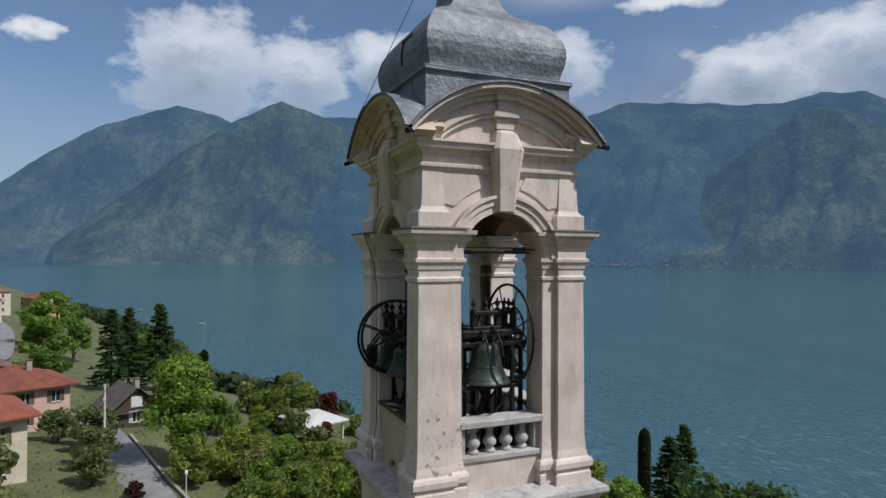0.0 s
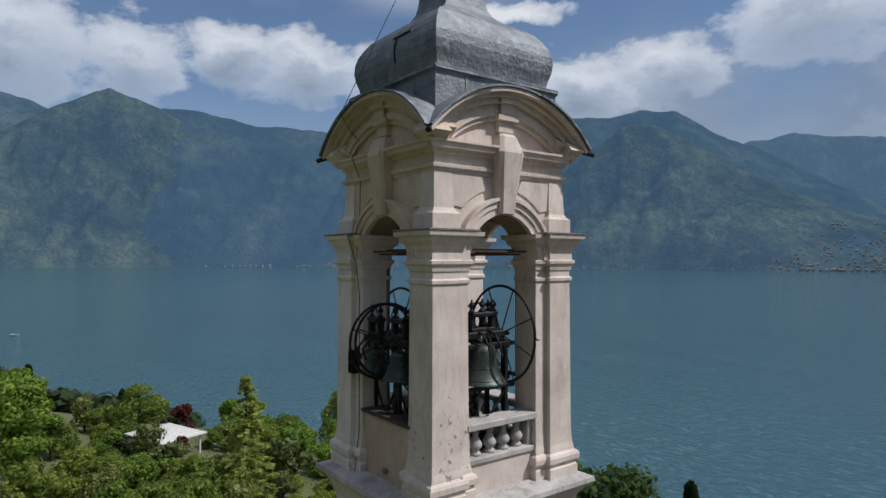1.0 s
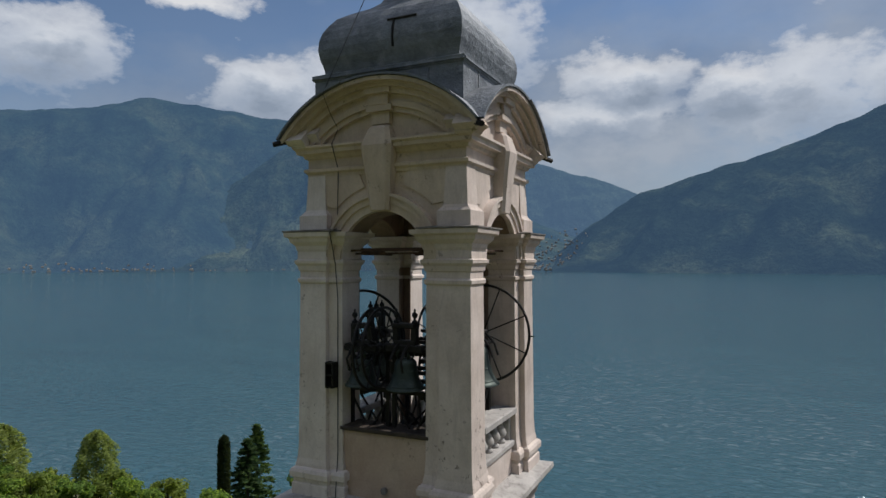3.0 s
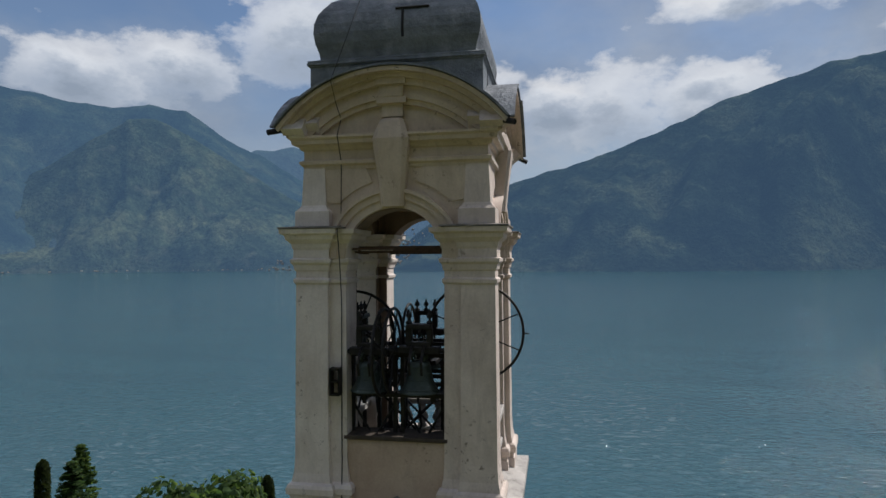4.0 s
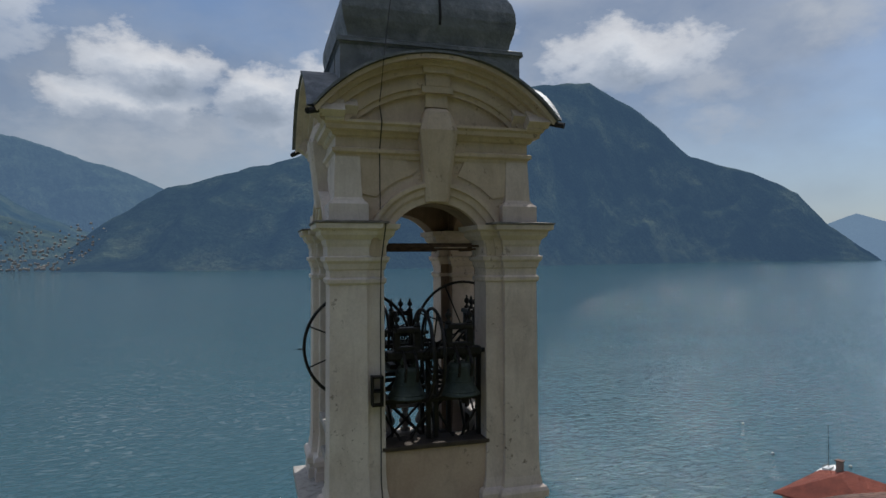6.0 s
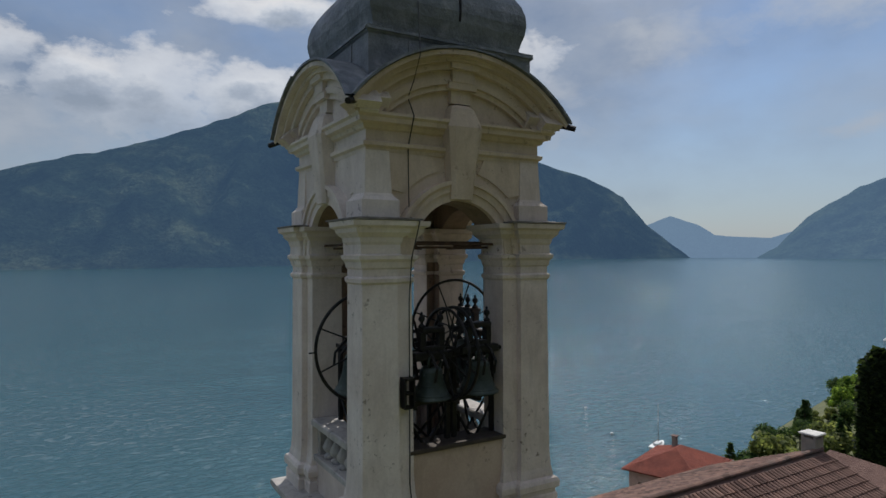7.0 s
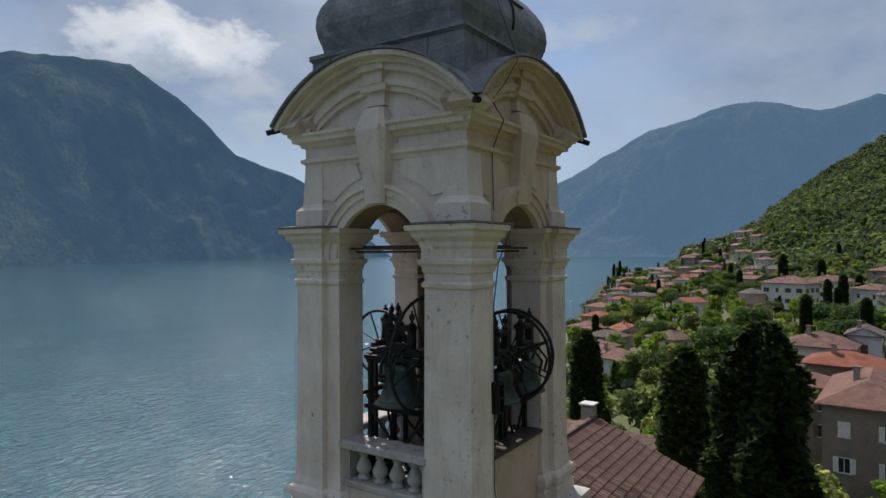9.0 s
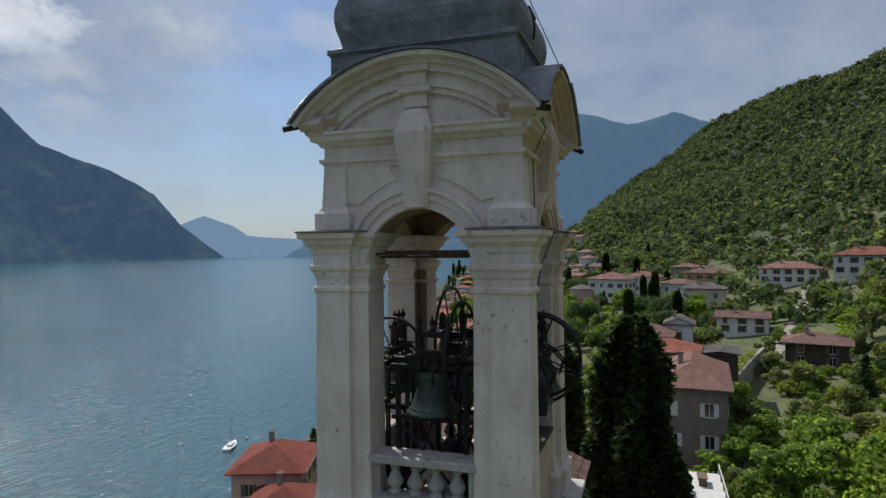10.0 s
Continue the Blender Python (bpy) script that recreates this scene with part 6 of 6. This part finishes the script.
hedge([(-86, 7.6), (-77, 9.0), (-74.5, 13.0)], 1.6, 1.2, M_LEAF_DARK, "clipped dark green hedge round the pavilion", 60)
hedge([(150, -47), (168, -54), (186, -59)], 4.2, 2.0, M_LEAF_LIGHT, "yellow-green creeper on the terrace wall", 80)
hedge([(92, -13.3), (104, -16.8), (112, -19.5)], 4.2, 1.2, M_LEAF_LIGHT, "green creeper hanging over the retaining wall", 60)
hedge([(120, -35), (150, -44)], 2.6, 3.0, M_LEAF, "mixed shrubs on the slope", 60)

# meadow tufts under the near gardens
c = []
for k in range(9000):
    x, y = rng.uniform(-110, -36), rng.uniform(-32, 44)
    c.append((x, y, on(x, y) + 0.12))
v, f = cards(np.array(c), 0.22, 0.3)
tagged(mesh_part("meadow_tufts", v, f, M_LEAF_OLIVE), "tufts of long spring grass in the gardens", "grass", kind="stuff")
c = []
for k in range(9000):
    x, y = rng.uniform(38, 160), rng.uniform(-60, 40)
    c.append((x, y, on(x, y) + 0.15))
v, f = cards(np.array(c), 0.26, 0.3)
tagged(mesh_part("meadow_tufts", v, f, M_LEAF_OLIVE), "rough grass and weeds round the houses", "grass", kind="stuff")

# poles
for x, y, h, lab in ((-67.8, -12.4, 8.2, "grey concrete utility pole with crossarm"), (-51.0, -4.2, 3.4, "slim metal lamp post beside the lane")):
    p = tagged(empty("utility_pole" if h > 6 else "street_lamp", (x, y, on(x, y))), lab, "pole")
    part("post", tube([(0, 0, -0.5), (0, 0, h)], [0.16, 0.10] if h > 6 else [0.06, 0.045], 8), M_TRIM, p)
    if h > 6:
        part("crossarm", box(-0.7, 0.7, -0.06, 0.06, h - 0.8, h - 0.68), M_SLATE, p)
        part("lamp_head", box(0.1, 1.0, -0.1, 0.1, h - 1.6, h - 1.45, 0.03), M_TRIM, p)
    else:
        part("lamp_head", box(-0.1, 0.8, -0.12, 0.12, h - 0.05, h + 0.1, 0.03), M_TRIM, p)
wire = part("wire", tube([(-67.8, -12.4, on(-67.8, -12.4) + 7.6), (-62, -9.6, on(-62, -9.6) + 5.6), (-56, -6.8, on(-56, -6.8) + 4.0), (-51.0, -4.2, on(-51, -4.2) + 3.3)], 0.02, 4), M_CABLE)
tagged(wire, "thin black overhead wire between the poles", "wire")

# terrace below the brown house
ter = tagged(empty("terrace", (52.5, -6.0, -18.4)), "small pale concrete terrace with a bench and railing", "terrace")
part("slab", box(-5, 4, -3, 3, -2.0, 0.1, 0.03), M_TRIM, ter)
for x in (-4.8, -2.6, -0.4, 1.8, 3.8):
    part("rail_post", box(x - 0.06, x + 0.06, -2.95, -2.83, 0.1, 1.1), M_TRIM, ter)
part("rail", box(-4.9, 3.9, -2.93, -2.85, 1.02, 1.12), M_TRIM, ter)
for x, y in ((-1.8, 0.4), (0.9, -1.2)):
    tb = tagged(empty("garden_table", (52.5 + x, -6.0 + y, -18.3)), "dark garden table on the terrace", "table", "terrace tables")
    part("tabletop", box(-0.9, 0.9, -0.45, 0.45, 0.70, 0.76, 0.01), M_SHUT_B, tb)
    for sx in (-0.8, 0.8):
        part("leg", box(sx - 0.05, sx + 0.05, -0.35, 0.35, 0.0, 0.7), M_SHUT_B, tb)
par = tagged(empty("sunshade", (157, -24, on(157, -24))), "red garden sunshade open beside the cottage", "sunshade")
part("pole", tube([(0, 0, 0), (0, 0, 3.2)], 0.05, 6), M_TRIM, par)
M_REDCLOTH = surface("red_cloth", (0.45, 0.03, 0.02), (0.6, 0.06, 0.04), 1.0, 0.8)
part("canopy", lathe([(2.2, 2.6), (0.05, 3.3)], 8), M_REDCLOTH, par)

# boats and jetty
M_HULL = surface("white_hull", (0.62, 0.63, 0.63), (0.78, 0.78, 0.77), 1.0, 0.35)


def boat(x, y, turn, length, mast):
    b0 = tagged(empty("sailing_boat" if mast else "motor_boat", (x, y, LAKE), turn), "white sailing boat with bare mast at its mooring" if mast else "small white motor boat on the water", "boat", "boats on the lake")
    bm = bmesh.new()
    rows = []
    for k, (s, w, z) in enumerate(((-0.5, 0.13, 0.55), (-0.25, 0.17, 0.5), (0.1, 0.165, 0.52), (0.35, 0.1, 0.6), (0.5, 0.008, 0.72))):
        q = length
        rows.append([bm.verts.new(p) for p in ((s * q, -w * q, z), (s * q, -w * q * 0.8, 0.05), (s * q * 0.96, 0, -0.25), (s * q, w * q * 0.8, 0.05), (s * q, w * q, z))])
    for a, c in zip(rows, rows[1:]):
        for i in range(4):
            bm.faces.new((a[i], a[i + 1], c[i + 1], c[i]))
        bm.faces.new((a[0], c[0], c[4], a[4]))
    bm.faces.new(rows[0])
    bmesh.ops.recalc_face_normals(bm, faces=bm.faces)
    part("hull", bm, M_HULL, b0)
    part("cabin", box(-length * 0.2, length * 0.2, -length * 0.09, length * 0.09, 0.5, 0.95, 0.08), M_HULL, b0)
    part("windscreen", box(length * 0.2, length * 0.215, -length * 0.08, length * 0.08, 0.6, 0.9), M_GLASS, b0)
    if mast:
        part("mast", tube([(0.4, 0, 0.5), (0.4, 0, length * 1.45)], [0.06, 0.035], 6), M_SLATE, b0)
        part("boom", tube([(0.4, 0, 1.5), (-length * 0.42, 0, 1.45)], 0.05, 6), M_SHUT_B, b0)
    return b0


boat(102.1, 83.3, 20, 6.2, True)
M_BUOY = surface("buoy_plastic", (0.6, 0.6, 0.58), (0.75, 0.75, 0.73), 3.0, 0.4)
for x, y in ((108.5, 84.0), (100.5, 95.0), (112, 116)):
    tagged(part("buoy", lathe([(0.05, -0.2), (0.3, -0.05), (0.36, 0.15), (0.25, 0.35), (0.05, 0.42)], 12, pose(x, y, LAKE)), M_BUOY, smooth=True), "round white mooring buoy floating on the lake", "buoy", "mooring buoys")
for x, y, a in ((262, 112, 70), (268, 118, 60), (276, 121, 80), (470, 185, 30), (320, 138, 10), (-520, -30, 20), (-400, 10, 40)):
    boat(x, y, a, 6.0, False)
jet = tagged(empty("jetty", (262, 112, LAKE)), "narrow pale jetty on the lake", "jetty")
part("deck", box(-9, 9, -0.7, 0.7, 0.35, 0.5), M_TRIM, jet)
for x in (-8, -3, 2, 7):
    part("pile", tube([(x, 0.6, -3), (x, 0.6, 1.2)], 0.12, 6), M_WOODDK, jet)

# ---- church nave beside the tower ----
nave = tagged(empty("church_nave", (0, 0, 0)), "church nave with low-pitched weathered clay tile roof", "church")
X0, X1, RY, RZ, EZ, YN, YF = 2.2, 21.5, 5.0, -4.5, -6.65, -0.1, 10.1
bm = bmesh.new()
add_box(bm, X0, X1 - 0.5, YN + 0.5, YF - 0.5, -24, EZ - 0.05)
vs = [bm.verts.new((X1 - 0.5, y, z)) for y, z in ((YN + 0.5, EZ - 0.05), (YF - 0.5, EZ - 0.05), (RY, RZ - 0.25))]
bm.faces.new(vs)
part("nave_wall", bm, M_WALLS["cream"], nave)
for y_e, nm in ((YN, "near"), (YF, "far")):
    bm = bmesh.new()
    n = Vector((0, 0, 0.1))
    a = [bm.verts.new(p) for p in ((X0, y_e, EZ), (X1, y_e, EZ), (X1, RY, RZ), (X0, RY, RZ))]
    c = [bm.verts.new(v.co - n) for v in a]
    bm.faces.new(a)
    bm.faces.new(c[::-1])
    for i in range(4):
        bm.faces.new((a[i], c[i], c[(i + 1) % 4], a[(i + 1) % 4]))
    bmesh.ops.recalc_face_normals(bm, faces=bm.faces)
    part("roof_slope", bm, M_OLD_TILE, nave)


def tile_geometry(length=0.46, r0=0.095, r1=0.078):
    V, F = [], []
    for k, (t, r) in enumerate(((0, r0), (1, r1))):
        for i in range(6):
            a = math.pi * i / 5
            V.append((r * math.cos(a), t * length, r * math.sin(a) * 0.8))
    F = [(i, i + 1, i + 7, i + 6) for i in range(5)] + [(5, 4, 3, 2, 1, 0)]
    return V, F


TV, TF = tile_geometry()
tile_me = bpy.data.meshes.new("tile")
tile_me.from_pydata(TV, [], TF)
tile_me.materials.append(M_OLD_TILE)
jit = random.Random(4)
rest_v, rest_f = [], []
singles = 0
cells = []
for y_e in (YN, YF):
    run, rise = RY - y_e, RZ - EZ
    slope_len = math.hypot(run, rise)
    pitch = math.atan2(rise, abs(run))
    turn = 0 if run > 0 else math.pi
    rows_n = int(slope_len / 0.40)
    for j in range(rows_n):
        for i in range(int((X1 - X0) / 0.205)):
            cells.append((y_e, X1 - 0.1 - i * 0.205, j * 0.40, pitch, turn))
cells.sort(key=lambda c: (c[0] > RY, -c[1]))
for y_e, x, s, pitch, turn in cells:
    sy = 1 if turn == 0 else -1
    m = Matrix.Translation((x + jit.uniform(-0.008, 0.008), y_e + sy * s * math.cos(pitch), EZ + s * math.sin(pitch) + 0.02)) @ Matrix.Rotation(turn, 4, "Z") @ Matrix.Rotation(pitch - 0.05 + jit.uniform(-0.015, 0.015), 4, "X") @ Matrix.Rotation(jit.uniform(-0.03, 0.03), 4, "Z")
    if singles < 300:
        o = new("tile", tile_me)
        o.parent, o.matrix_basis = nave, m
        singles += 1
    else:
        k = len(rest_v)
        rest_v += [tuple(m @ Vector(p)) for p in TV]
        rest_f += [tuple(q + k for q in f) for f in TF]
o = mesh_part("roof_tiles", rest_v, rest_f, M_OLD_TILE, nave, "weathered brown and pink clay roof tiles")
o["kind"] = "stuff"
rv, rf = [], []
for i in range(int((X1 - X0) / 0.38)):
    m = Matrix.Translation((X1 - i * 0.38, RY, RZ + 0.03)) @ Matrix.Rotation(math.pi / 2, 4, "Z") @ Matrix.Diagonal((1.5, 1.0, 1.3, 1))
    k = len(rv)
    rv += [tuple(m @ Vector(p)) for p in TV]
    rf += [tuple(q + k for q in f) for f in TF]
o = mesh_part("ridge_tiles", rv, rf, M_OLD_TILE, nave)
o["kind"] = "stuff"
ch = tagged(empty("chimney", (21.3, 5.25, -4.55)), "small stone chimney with grey cap on the roof ridge", "chimney")
part("stack", box(-0.3, 0.3, -0.3, 0.3, -0.3, 0.55, 0.02), M_WALLS["stone"], ch)
part("cap", box(-0.38, 0.38, -0.38, 0.38, 0.66, 0.74, 0.02), M_TRIM, ch)
for sx in (-1, 1):
    for sy in (-1, 1):
        part("cap_post", box(sx * 0.24 - 0.05, sx * 0.24 + 0.05, sy * 0.24 - 0.05, sy * 0.24 + 0.05, 0.54, 0.67), M_WALLS["stone"], ch)
house("parish_house", "low house with weathered clay roof behind the church", 40, 10.5, 80, 8, 6.5, 6.0, "cream", M_ROOF_PINK, "gable", 20, 0.5, z0=-17.6, chimney=False)
